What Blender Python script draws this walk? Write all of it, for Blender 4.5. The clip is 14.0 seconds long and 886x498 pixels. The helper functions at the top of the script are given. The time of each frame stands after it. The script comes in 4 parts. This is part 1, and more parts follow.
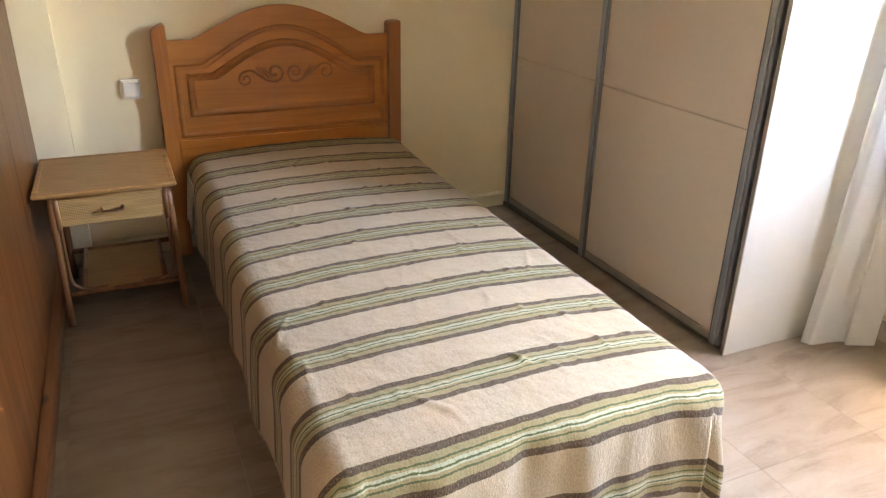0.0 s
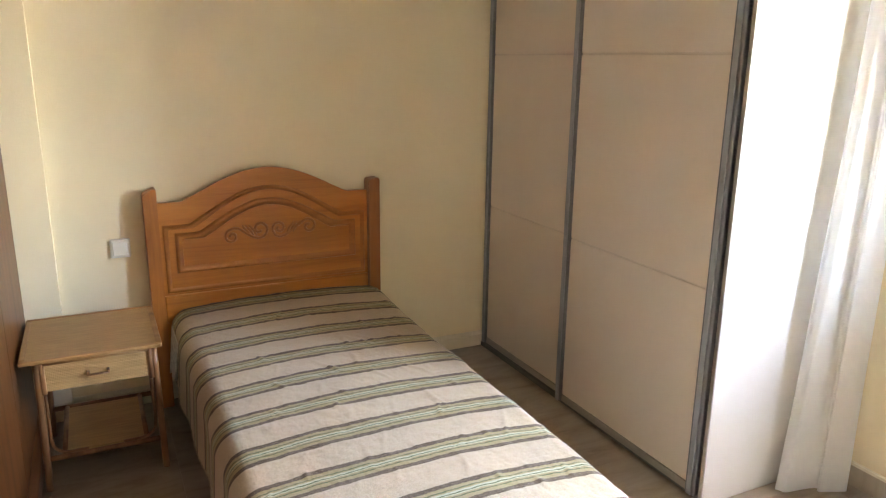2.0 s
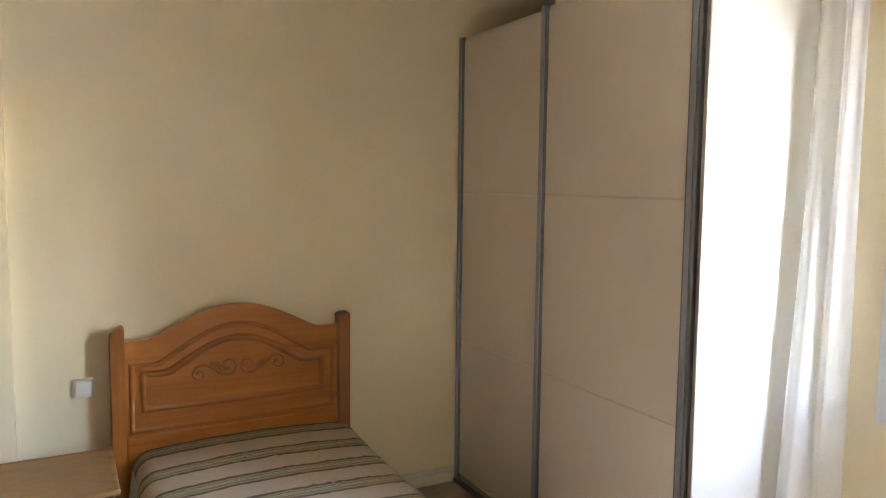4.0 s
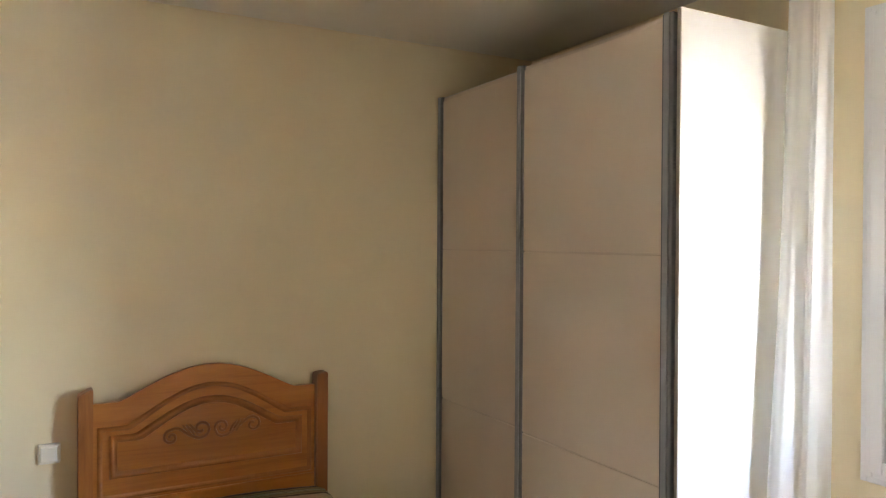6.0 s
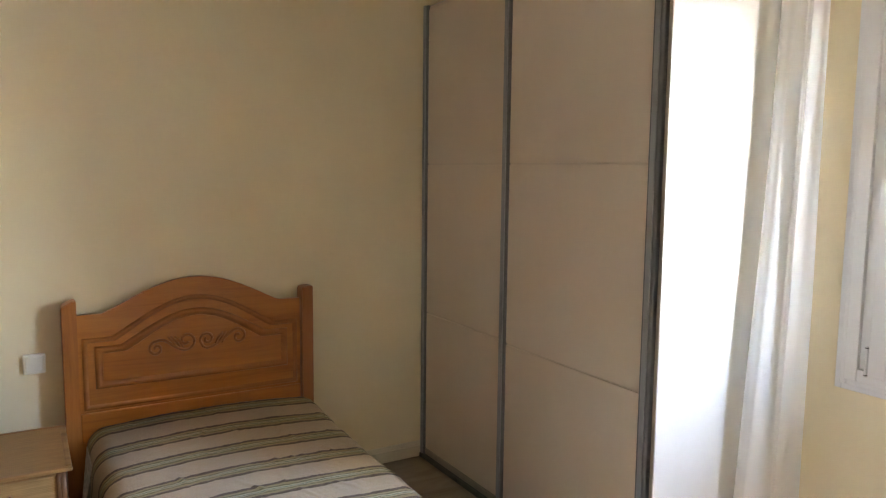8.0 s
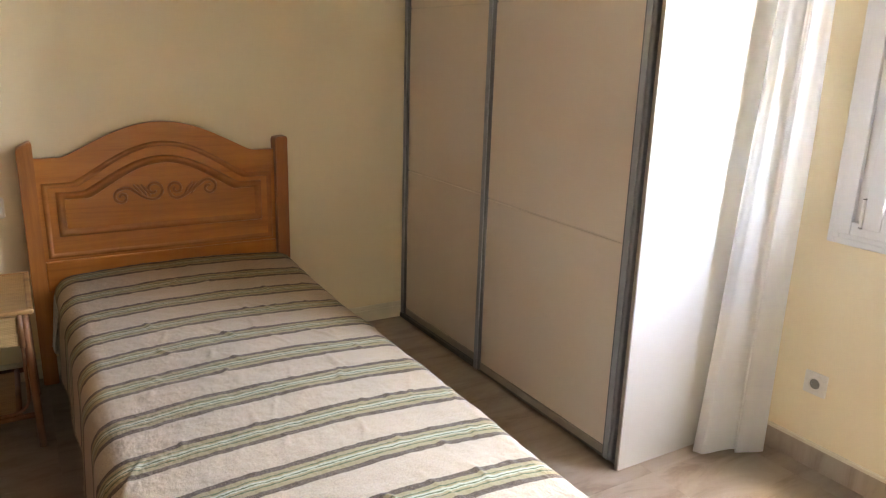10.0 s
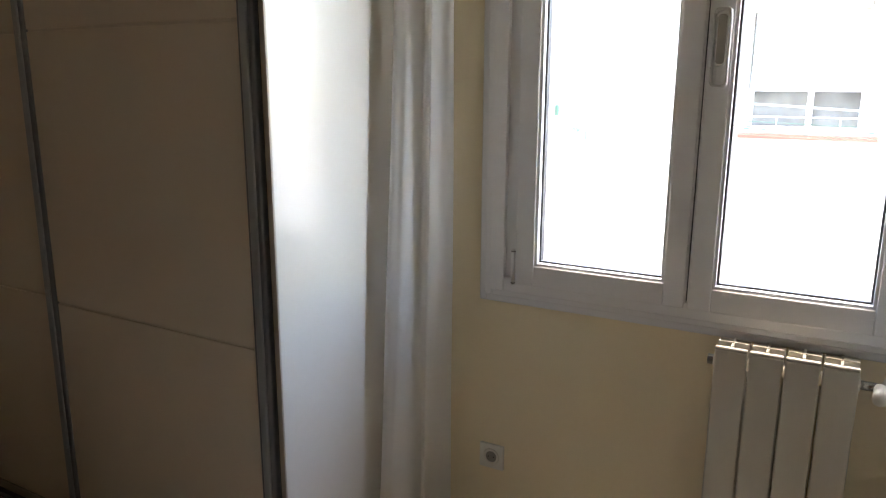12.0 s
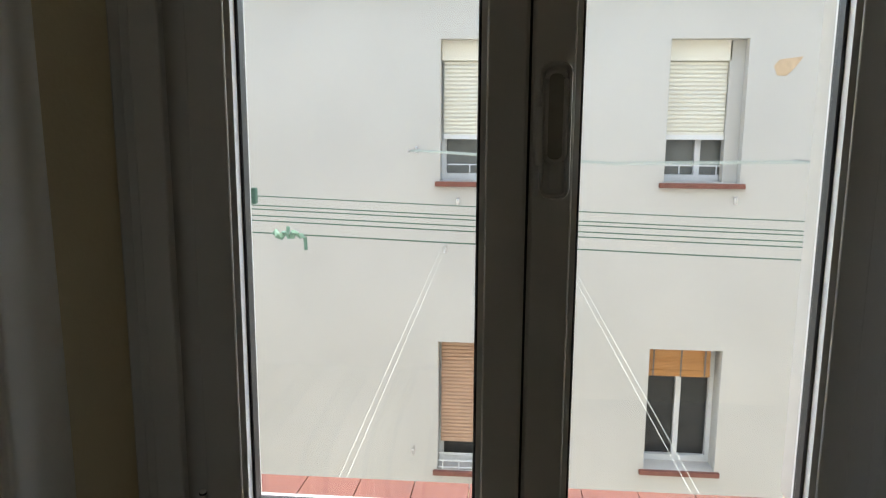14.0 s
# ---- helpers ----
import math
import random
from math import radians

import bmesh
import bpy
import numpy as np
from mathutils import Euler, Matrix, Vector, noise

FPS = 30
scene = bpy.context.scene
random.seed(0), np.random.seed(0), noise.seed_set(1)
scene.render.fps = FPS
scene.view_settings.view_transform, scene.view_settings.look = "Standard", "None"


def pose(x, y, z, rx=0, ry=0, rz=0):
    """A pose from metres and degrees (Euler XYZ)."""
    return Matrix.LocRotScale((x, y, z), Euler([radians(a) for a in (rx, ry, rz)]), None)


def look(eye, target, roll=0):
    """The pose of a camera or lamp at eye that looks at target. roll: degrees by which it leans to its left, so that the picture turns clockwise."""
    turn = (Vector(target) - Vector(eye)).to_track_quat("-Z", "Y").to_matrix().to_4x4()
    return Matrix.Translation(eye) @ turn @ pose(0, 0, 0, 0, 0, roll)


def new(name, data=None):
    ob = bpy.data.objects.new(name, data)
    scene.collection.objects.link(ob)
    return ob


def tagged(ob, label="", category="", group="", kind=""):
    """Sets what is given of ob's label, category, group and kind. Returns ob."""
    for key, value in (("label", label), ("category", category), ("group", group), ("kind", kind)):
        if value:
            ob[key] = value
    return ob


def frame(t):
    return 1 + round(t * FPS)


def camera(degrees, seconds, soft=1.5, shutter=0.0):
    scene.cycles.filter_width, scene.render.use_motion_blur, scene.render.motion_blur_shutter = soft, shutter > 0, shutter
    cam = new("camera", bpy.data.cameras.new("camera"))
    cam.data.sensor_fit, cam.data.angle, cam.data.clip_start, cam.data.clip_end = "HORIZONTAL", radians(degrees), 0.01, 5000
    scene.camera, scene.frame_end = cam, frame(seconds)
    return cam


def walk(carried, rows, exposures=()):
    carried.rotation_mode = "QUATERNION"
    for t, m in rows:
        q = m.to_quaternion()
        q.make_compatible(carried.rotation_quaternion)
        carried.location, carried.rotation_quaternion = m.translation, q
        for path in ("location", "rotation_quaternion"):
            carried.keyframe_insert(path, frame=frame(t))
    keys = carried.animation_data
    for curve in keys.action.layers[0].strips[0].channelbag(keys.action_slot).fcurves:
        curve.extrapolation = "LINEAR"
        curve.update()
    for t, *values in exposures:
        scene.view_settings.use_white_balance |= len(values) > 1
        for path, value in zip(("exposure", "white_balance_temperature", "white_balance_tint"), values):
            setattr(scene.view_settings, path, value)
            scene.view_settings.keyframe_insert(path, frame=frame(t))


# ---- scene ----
cam = camera(63, 14.0, soft=1.2)
PATH = [
    (0, (0.063, -0.162, 1.374), (0.820, 1.511, 0.581), 1.18),
    (0.5, (0.049, -0.167, 1.425), (0.809, 1.485, 0.592), 1.12),
    (1, (0.044, -0.183, 1.490), (0.825, 1.481, 0.703), 1.08),
    (1.5, (0.046, -0.197, 1.545), (0.859, 1.510, 0.893), 0.84),
    (2, (0.040, -0.207, 1.571), (0.888, 1.533, 1.070), 0.72),
    (2.5, (0.036, -0.217, 1.582), (0.912, 1.538, 1.190), 0.55),
    (3, (0.052, -0.217, 1.596), (0.946, 1.544, 1.281), 0.55),
    (3.5, (0.048, -0.232, 1.619), (0.962, 1.529, 1.367), 0.64),
    (4, (0.040, -0.235, 1.646), (0.976, 1.523, 1.471), 0.63),
    (6.5, (0.079, -0.230, 1.642), (1.063, 1.512, 1.631), 0.30),
    (7, (0.063, -0.224, 1.633), (1.064, 1.506, 1.560), 0.47),
    (7.5, (0.068, -0.221, 1.615), (1.076, 1.501, 1.477), 0.58),
    (8, (0.092, -0.212, 1.580), (1.096, 1.504, 1.363), 0.62),
    (10.3, (0.251, -0.096, 1.402), (1.255, 1.547, 0.862), 1.50),
    (10.5, (0.287, -0.041, 1.395), (1.362, 1.567, 0.884), 1.11),
    (11, (0.380, 0.106, 1.378), (1.725, 1.524, 0.949), 1.11),
    (11.5, (0.518, 0.202, 1.415), (2.077, 1.380, 0.988), 0.70),
    (12, (0.655, 0.310, 1.462), (2.359, 1.261, 1.024), 0.27),
    (12.5, (0.785, 0.439, 1.486), (2.619, 1.111, 1.056), 0.27),
    (13, (0.922, 0.561, 1.531), (2.838, 0.964, 1.121), 0.24),
    (13.5, (1.172, 0.628, 1.542), (3.123, 0.866, 1.173), 0.21),
    (14, (1.530, 0.672, 1.561), (3.495, 0.836, 1.228), 0.40),
]
walk(cam, [(t, look(eye, target, roll)) for t, eye, target, roll in PATH],
     exposures=[(0.0, 7.45, 8700, 18), (1.0, 7.55, 8500, 18), (2.0, 7.6, 8100, 16), (3.0, 7.45, 7900, 14), (4.0, 7.3, 7750, 14), (6.5, 7.2, 7900, 14), (7.5, 7.25, 7900, 14), (8.0, 7.05, 7900, 15), (10.3, 7.4, 8300, 18), (11.0, 6.75, 8100, 16), (11.5, 6.05, 8100, 16), (12.0, 5.4, 8100, 15), (12.5, 4.6, 8200, 14), (13.0, 3.2, 8750, 12), (13.5, 3.1, 9150, 9), (14.0, 3.0, 9050, 8)])

# ---- light ----
world = bpy.data.worlds.new("sky")
scene.world = world
world.use_nodes = True
wn = world.node_tree
sky = wn.nodes.new("ShaderNodeTexSky")
sky.sky_type = "NISHITA"
sky.sun_disc = False
sky.sun_elevation, sky.sun_rotation = radians(80), radians(90)
wn.links.new(sky.outputs[0], wn.nodes["Background"].inputs[0])
wn.nodes["Background"].inputs[1].default_value = 0.15
sun = new("sun", bpy.data.lights.new("sun", "SUN"))
sun.data.energy, sun.data.angle, sun.data.color = 0.6, radians(20.0), (1.0, 0.96, 0.90)
sun.matrix_world = look((1.5, 0, 12), (0, 0, 2))


# the window's opening, through which the sky lights the room
opening = new("window_opening_light", bpy.data.lights.new("window_opening_light", "AREA"))
opening.data.shape, opening.data.size, opening.data.size_y = "RECTANGLE", 1.0, 1.30
opening.data.cycles.is_portal = True
opening.matrix_world = look((2.635, 0.65, 1.56), (0, 0.65, 1.56))


# ---- materials ----
def nodes_of(name):
    m = bpy.data.materials.new(name)
    m.use_nodes = True
    t = m.node_tree
    return m, t, t.nodes["Principled BSDF"]


def node(t, kind, **values):
    n = t.nodes.new(kind)
    for k, v in values.items():
        n.inputs[k.replace("_", " ")].default_value = v
    return n


def coords(t, scale=(1, 1, 1), world_space=True):
    """Coordinates in metres, scaled along each axis."""
    m = node(t, "ShaderNodeMapping", Scale=scale)
    if world_space:
        g = t.nodes.new("ShaderNodeNewGeometry")
        t.links.new(g.outputs["Position"], m.inputs["Vector"])
    else:
        g = t.nodes.new("ShaderNodeTexCoord")
        t.links.new(g.outputs["Object"], m.inputs["Vector"])
    return m.outputs["Vector"]


def ramp(t, fac, stops, interpolation="LINEAR"):
    r = t.nodes.new("ShaderNodeValToRGB")
    r.color_ramp.interpolation = interpolation
    el = r.color_ramp.elements
    while len(el) < len(stops):
        el.new(0.5)
    for e, (p, c) in zip(el, stops):
        e.position, e.color = p, (*c, 1)
    t.links.new(fac, r.inputs[0])
    return r.outputs[0]


def bump(t, b, height, strength, distance):
    n = node(t, "ShaderNodeBump", Strength=strength, Distance=distance)
    t.links.new(height, n.inputs["Height"])
    t.links.new(n.outputs[0], b.inputs["Normal"])


def plain(name, colour, rough=0.5, metal=0.0, vary=0.06, scale=6.0, grain=250.0, relief=0.15, stretch=(1, 1, 1)):
    """A painted, moulded or plastered surface: two scales of mottling and a fine relief."""
    m, t, b = nodes_of(name)
    v = coords(t, stretch)
    big = node(t, "ShaderNodeTexNoise", Scale=scale, Detail=4.0)
    fine = node(t, "ShaderNodeTexNoise", Scale=grain, Detail=3.0)
    t.links.new(v, big.inputs["Vector"])
    t.links.new(v, fine.inputs["Vector"])
    lo, hi = [c * (1 - vary) for c in colour], [min(1, c * (1 + vary)) for c in colour]
    t.links.new(ramp(t, big.outputs["Fac"], [(0.3, lo), (0.7, hi)]), b.inputs["Base Color"])
    b.inputs["Roughness"].default_value, b.inputs["Metallic"].default_value = rough, metal
    if relief:
        bump(t, b, fine.outputs["Fac"], relief, 0.002)
    return m


def timber(name, dark, mid, light, axis, rough=0.4, knots=True):
    """Varnished wood with the grain along one axis (0 x, 1 y, 2 z)."""
    m, t, b = nodes_of(name)
    s = [14.0, 14.0, 14.0]
    s[axis] = 0.9
    v = coords(t, s)
    ob = t.nodes.new("ShaderNodeObjectInfo")
    shift = node(t, "ShaderNodeVectorMath")
    shift.operation = "ADD"
    mul = node(t, "ShaderNodeMath")
    mul.operation, mul.inputs[1].default_value = "MULTIPLY", 37.0
    t.links.new(ob.outputs["Random"], mul.inputs[0])
    t.links.new(v, shift.inputs[0])
    t.links.new(mul.outputs[0], shift.inputs[1])
    n1 = node(t, "ShaderNodeTexNoise", Scale=1.0, Detail=6.0, Roughness=0.62, Distortion=0.9)
    t.links.new(shift.outputs[0], n1.inputs["Vector"])
    n2 = node(t, "ShaderNodeTexNoise", Scale=9.0, Detail=4.0, Roughness=0.7)
    t.links.new(shift.outputs[0], n2.inputs["Vector"])
    mix = node(t, "ShaderNodeMath")
    mix.operation, mix.inputs[1].default_value = "MULTIPLY_ADD", 0.3
    t.links.new(n2.outputs["Fac"], mix.inputs[0])
    t.links.new(n1.outputs["Fac"], mix.inputs[2])
    col = ramp(t, mix.outputs[0], [(0.42, dark), (0.6, mid), (0.85, light)])
    if knots:
        ks = [5.5, 5.5, 5.5]
        ks[axis] = 2.6
        kv = coords(t, ks)
        vor = node(t, "ShaderNodeTexVoronoi", Scale=1.0)
        t.links.new(kv, vor.inputs["Vector"])
        k = ramp(t, vor.outputs["Distance"], [(0.035, (1, 1, 1)), (0.10, (0, 0, 0))])
        mx = t.nodes.new("ShaderNodeMix")
        mx.data_type = "RGBA"
        t.links.new(k, mx.inputs["Factor"])
        t.links.new(col, mx.inputs["A"])
        mx.inputs["B"].default_value = (dark[0] * 0.45, dark[1] * 0.4, dark[2] * 0.4, 1)
        col = mx.outputs["Result"]
    t.links.new(col, b.inputs["Base Color"])
    b.inputs["Roughness"].default_value = rough
    bump(t, b, n2.outputs["Fac"], 0.12, 0.002)
    return m


def weave(name, dark, light, pitch=0.0036):
    """Woven cane: crossing strands, uneven in colour."""
    m, t, b = nodes_of(name)
    v = coords(t)
    waves = []
    for d in ("X", "Y", "Z"):
        w = node(t, "ShaderNodeTexWave", Scale=1 / (pitch * 6.3), Distortion=0.6, Detail=1.0)
        w.bands_direction = d
        t.links.new(v, w.inputs["Vector"])
        waves.append(w.outputs["Fac"])
    a = node(t, "ShaderNodeMath")
    a.operation = "MULTIPLY"
    t.links.new(waves[0], a.inputs[0])
    t.links.new(waves[1], a.inputs[1])
    c = node(t, "ShaderNodeMath")
    c.operation = "ADD"
    t.links.new(a.outputs[0], c.inputs[0])
    t.links.new(waves[2], c.inputs[1])
    n = node(t, "ShaderNodeTexNoise", Scale=9.0, Detail=5.0)
    t.links.new(coords(t, (1, 14, 14)), n.inputs["Vector"])
    mm = node(t, "ShaderNodeMath")
    mm.operation, mm.inputs[1].default_value = "MULTIPLY_ADD", 0.12
    t.links.new(c.outputs[0], mm.inputs[0])
    t.links.new(n.outputs["Fac"], mm.inputs[2])
    t.links.new(ramp(t, mm.outputs[0], [(0.35, dark), (0.85, light)]), b.inputs["Base Color"])
    b.inputs["Roughness"].default_value = 0.55
    bump(t, b, c.outputs[0], 0.4, 0.0012)
    return m


def tile_stone(name, base, vein, pale, gloss):
    """Glazed stoneware with long drifting veins, each tile shifted."""
    m, t, b = nodes_of(name)
    v = coords(t)
    ob = t.nodes.new("ShaderNodeObjectInfo")
    turn = node(t, "ShaderNodeMapping", Rotation=(0, 0, radians(-24)), Scale=(2.2, 9.0, 1.0))
    t.links.new(v, turn.inputs["Vector"])
    mul = node(t, "ShaderNodeMath")
    mul.operation, mul.inputs[1].default_value = "MULTIPLY", 3.0
    t.links.new(ob.outputs["Random"], mul.inputs[0])
    add = node(t, "ShaderNodeVectorMath")
    add.operation = "ADD"
    t.links.new(turn.outputs[0], add.inputs[0])
    t.links.new(mul.outputs[0], add.inputs[1])
    n1 = node(t, "ShaderNodeTexNoise", Scale=1.3, Detail=7.0, Roughness=0.6, Distortion=0.8)
    t.links.new(add.outputs[0], n1.inputs["Vector"])
    n2 = node(t, "ShaderNodeTexNoise", Scale=60.0, Detail=3.0)
    t.links.new(v, n2.inputs["Vector"])
    mm = node(t, "ShaderNodeMath")
    mm.operation, mm.inputs[1].default_value = "MULTIPLY_ADD", 0.08
    t.links.new(n2.outputs["Fac"], mm.inputs[0])
    t.links.new(n1.outputs["Fac"], mm.inputs[2])
    t.links.new(ramp(t, mm.outputs[0], [(0.36, vein), (0.5, base), (0.72, pale)]), b.inputs["Base Color"])
    b.inputs["Roughness"].default_value = gloss
    bump(t, b, n2.outputs["Fac"], 0.05, 0.001)
    return m


def striped_cloth(name, period, first):
    """Woven cotton with bands across the bed: brown edges, tan and green stripes, cream between."""
    m, t, b = nodes_of(name)
    uv = t.nodes.new("ShaderNodeUVMap")
    uv.uv_map = "cloth"
    sep = t.nodes.new("ShaderNodeSeparateXYZ")
    t.links.new(uv.outputs[0], sep.inputs[0])
    wob = node(t, "ShaderNodeTexNoise", Scale=260.0, Detail=2.0)
    t.links.new(uv.outputs[0], wob.inputs["Vector"])
    w1 = node(t, "ShaderNodeMath")
    w1.operation, w1.inputs[1].default_value = "MULTIPLY_ADD", 0.006
    t.links.new(wob.outputs["Fac"], w1.inputs[0])
    t.links.new(sep.outputs["Y"], w1.inputs[2])
    d = node(t, "ShaderNodeMath")
    d.operation, d.inputs[1].default_value = "MULTIPLY_ADD", 1 / period
    d.inputs[2].default_value = -first / period + 20.0
    t.links.new(w1.outputs[0], d.inputs[0])
    f = node(t, "ShaderNodeMath")
    f.operation = "FRACT"
    t.links.new(d.outputs[0], f.inputs[0])
    cream, brown, tan = (0.505, 0.392, 0.266), (0.082, 0.049, 0.026), (0.335, 0.262, 0.130)
    green, mint = (0.095, 0.115, 0.045), (0.46, 0.45, 0.30)
    stops = [(0.0, brown), (0.080, tan), (0.150, green), (0.170, tan), (0.200, mint), (0.222, green), (0.242, mint), (0.270, tan), (0.295, green), (0.315, tan), (0.378, brown), (0.458, cream)]
    col = ramp(t, f.outputs[0], stops, "CONSTANT")
    thread = node(t, "ShaderNodeTexNoise", Scale=420.0, Detail=3.0)
    mp = node(t, "ShaderNodeMapping", Scale=(1.0, 0.35, 1.0))
    t.links.new(uv.outputs[0], mp.inputs["Vector"])
    t.links.new(mp.outputs[0], thread.inputs["Vector"])
    worn = node(t, "ShaderNodeTexNoise", Scale=7.0, Detail=4.0)
    t.links.new(uv.outputs[0], worn.inputs["Vector"])
    s = node(t, "ShaderNodeMath")
    s.operation, s.inputs[1].default_value = "MULTIPLY_ADD", 0.35
    t.links.new(worn.outputs["Fac"], s.inputs[0])
    t.links.new(thread.outputs["Fac"], s.inputs[2])
    shade = ramp(t, s.outputs[0], [(0.40, (0.70, 0.69, 0.67)), (0.62, (0.95, 0.95, 0.95)), (0.9, (1.18, 1.18, 1.18))])
    mx = t.nodes.new("ShaderNodeMix")
    mx.data_type, mx.blend_type = "RGBA", "MULTIPLY"
    mx.inputs["Factor"].default_value = 1.0
    # the brown bands are woven with paler threads
    bands = ramp(t, f.outputs[0], [(0.0, (1, 1, 1)), (0.080, (0, 0, 0)), (0.378, (1, 1, 1)), (0.458, (0, 0, 0))], "CONSTANT")
    fleck = node(t, "ShaderNodeTexNoise", Scale=560.0, Detail=2.0)
    mp3 = node(t, "ShaderNodeMapping", Scale=(1.0, 0.22, 1.0))
    t.links.new(uv.outputs[0], mp3.inputs["Vector"])
    t.links.new(mp3.outputs[0], fleck.inputs["Vector"])
    flecks = ramp(t, fleck.outputs["Fac"], [(0.46, (0, 0, 0)), (0.66, (0.75, 0.75, 0.75))])
    both = t.nodes.new("ShaderNodeMix")
    both.data_type, both.blend_type = "RGBA", "MULTIPLY"
    both.inputs["Factor"].default_value = 1.0
    t.links.new(bands, both.inputs["A"])
    t.links.new(flecks, both.inputs["B"])
    pale = t.nodes.new("ShaderNodeMix")
    pale.data_type = "RGBA"
    pale.inputs["B"].default_value = (0.25, 0.175, 0.105, 1)
    t.links.new(both.outputs["Result"], pale.inputs["Factor"])
    t.links.new(col, pale.inputs["A"])
    t.links.new(pale.outputs["Result"], mx.inputs["A"])
    t.links.new(shade, mx.inputs["B"])
    t.links.new(mx.outputs["Result"], b.inputs["Base Color"])
    b.inputs["Roughness"].default_value = 0.95
    b.inputs["Sheen Weight"].default_value = 0.15
    pucker = node(t, "ShaderNodeTexNoise", Scale=110.0, Detail=4.0, Roughness=0.65)
    mp2 = node(t, "ShaderNodeMapping", Scale=(0.9, 0.45, 1.0))
    t.links.new(uv.outputs[0], mp2.inputs["Vector"])
    t.links.new(mp2.outputs[0], pucker.inputs["Vector"])
    bump(t, b, pucker.outputs["Fac"], 0.7, 0.004)
    return m


def sheer(name):
    m, t, b = nodes_of(name)
    b.inputs["Base Color"].default_value = (0.92, 0.93, 0.94, 1)
    b.inputs["Roughness"].default_value = 0.9
    tr = t.nodes.new("ShaderNodeBsdfTranslucent")
    tr.inputs["Color"].default_value = (0.93, 0.94, 0.95, 1)
    mix = t.nodes.new("ShaderNodeMixShader")
    mix.inputs[0].default_value = 0.64
    t.links.new(b.outputs[0], mix.inputs[1])
    t.links.new(tr.outputs[0], mix.inputs[2])
    t.links.new(mix.outputs[0], t.nodes["Material Output"].inputs["Surface"])
    w = node(t, "ShaderNodeTexNoise", Scale=500.0)
    t.links.new(coords(t), w.inputs["Vector"])
    bump(t, b, w.outputs["Fac"], 0.1, 0.001)
    return m


def pane_glass(name):
    m, t, b = nodes_of(name)
    tr = t.nodes.new("ShaderNodeBsdfTransparent")
    tr.inputs["Color"].default_value = (0.97, 0.98, 0.98, 1)
    gl = t.nodes.new("ShaderNodeBsdfGlossy")
    gl.inputs["Roughness"].default_value = 0.02
    mix = t.nodes.new("ShaderNodeMixShader")
    mix.inputs[0].default_value = 0.05
    t.links.new(tr.outputs[0], mix.inputs[1])
    t.links.new(gl.outputs[0], mix.inputs[2])
    t.links.new(mix.outputs[0], t.nodes["Material Output"].inputs["Surface"])
    return m


M_WALL = plain("cream_wall_paint", (0.86, 0.745, 0.53), 0.75, vary=0.03, scale=2.5, grain=140, relief=0.25)
M_CEIL = plain("ceiling_paint", (0.86, 0.81, 0.71), 0.8, vary=0.02, scale=2.0)
M_GROUT = plain("grout", (0.335, 0.265, 0.205), 0.7)
M_TILE = tile_stone("veined_floor_tile", (0.312, 0.245, 0.184), (0.232, 0.172, 0.122), (0.370, 0.300, 0.235), 0.32)
M_SKIRT = tile_stone("skirting_tile", (0.42, 0.34, 0.27), (0.34, 0.26, 0.20), (0.48, 0.40, 0.33), 0.3)
M_CAP = plain("cream_trim", (0.76, 0.70, 0.56), 0.6)
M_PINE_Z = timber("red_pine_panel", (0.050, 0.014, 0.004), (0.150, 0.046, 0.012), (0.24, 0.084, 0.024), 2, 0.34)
M_PINE_Y = timber("red_pine_skirting", (0.14, 0.047, 0.016), (0.21, 0.075, 0.026), (0.29, 0.11, 0.040), 1, 0.35)
M_HB_X = timber("honey_pine", (0.36, 0.112, 0.017), (0.46, 0.155, 0.026), (0.54, 0.200, 0.038), 0, 0.30, False)
M_HB_Z = timber("honey_pine_post", (0.28, 0.088, 0.018), (0.40, 0.138, 0.030), (0.50, 0.195, 0.050), 2, 0.32)
M_HB_RED = timber("red_pine_post", (0.24, 0.070, 0.018), (0.33, 0.108, 0.027), (0.40, 0.145, 0.04), 2, 0.34)
# darker pine: the shade of the carved lines is put into the colour
M_CARVE_SHADE = timber("carving_shade_pine", (0.25, 0.078, 0.014), (0.34, 0.112, 0.022), (0.42, 0.15, 0.034), 0, 0.3, False)
M_HB_GROOVE = timber("honey_pine_moulding", (0.26, 0.080, 0.014), (0.37, 0.122, 0.024), (0.45, 0.165, 0.038), 0, 0.28, False)
M_CANE = weave("woven_cane", (0.35, 0.195, 0.072), (0.52, 0.315, 0.130), 0.0030)
M_RATTAN = timber("rattan_pole", (0.11, 0.042, 0.015), (0.20, 0.082, 0.029), (0.31, 0.142, 0.054), 2, 0.4)
M_RATTAN_PALE = timber("pale_rattan", (0.24, 0.108, 0.036), (0.38, 0.190, 0.068), (0.50, 0.280, 0.110), 0, 0.4)
M_DOORPANEL = plain("beige_laminate", (0.79, 0.69, 0.58), 0.5, vary=0.02, scale=3, grain=400, relief=0.05)
M_CARCASS = plain("white_laminate", (0.63, 0.64, 0.645), 0.28, vary=0.015, grain=400, relief=0.04)
M_SIDE = plain("satin_white_laminate", (0.62, 0.60, 0.55), 0.24, vary=0.015, grain=400, relief=0.03)
M_ALU = plain("brushed_aluminium", (0.185, 0.192, 0.207), 0.40, 0.25, vary=0.03, scale=4, grain=300, relief=0.03)
# paler bluish copy of the stile metal, a highlight put into the colour
M_ALU_GLINT = plain("aluminium_glint", (0.36, 0.38, 0.42), 0.30, 0.35, vary=0.01, scale=4, grain=300, relief=0.0)
M_JOINT = plain("door_joint", (0.72, 0.63, 0.53), 0.4)
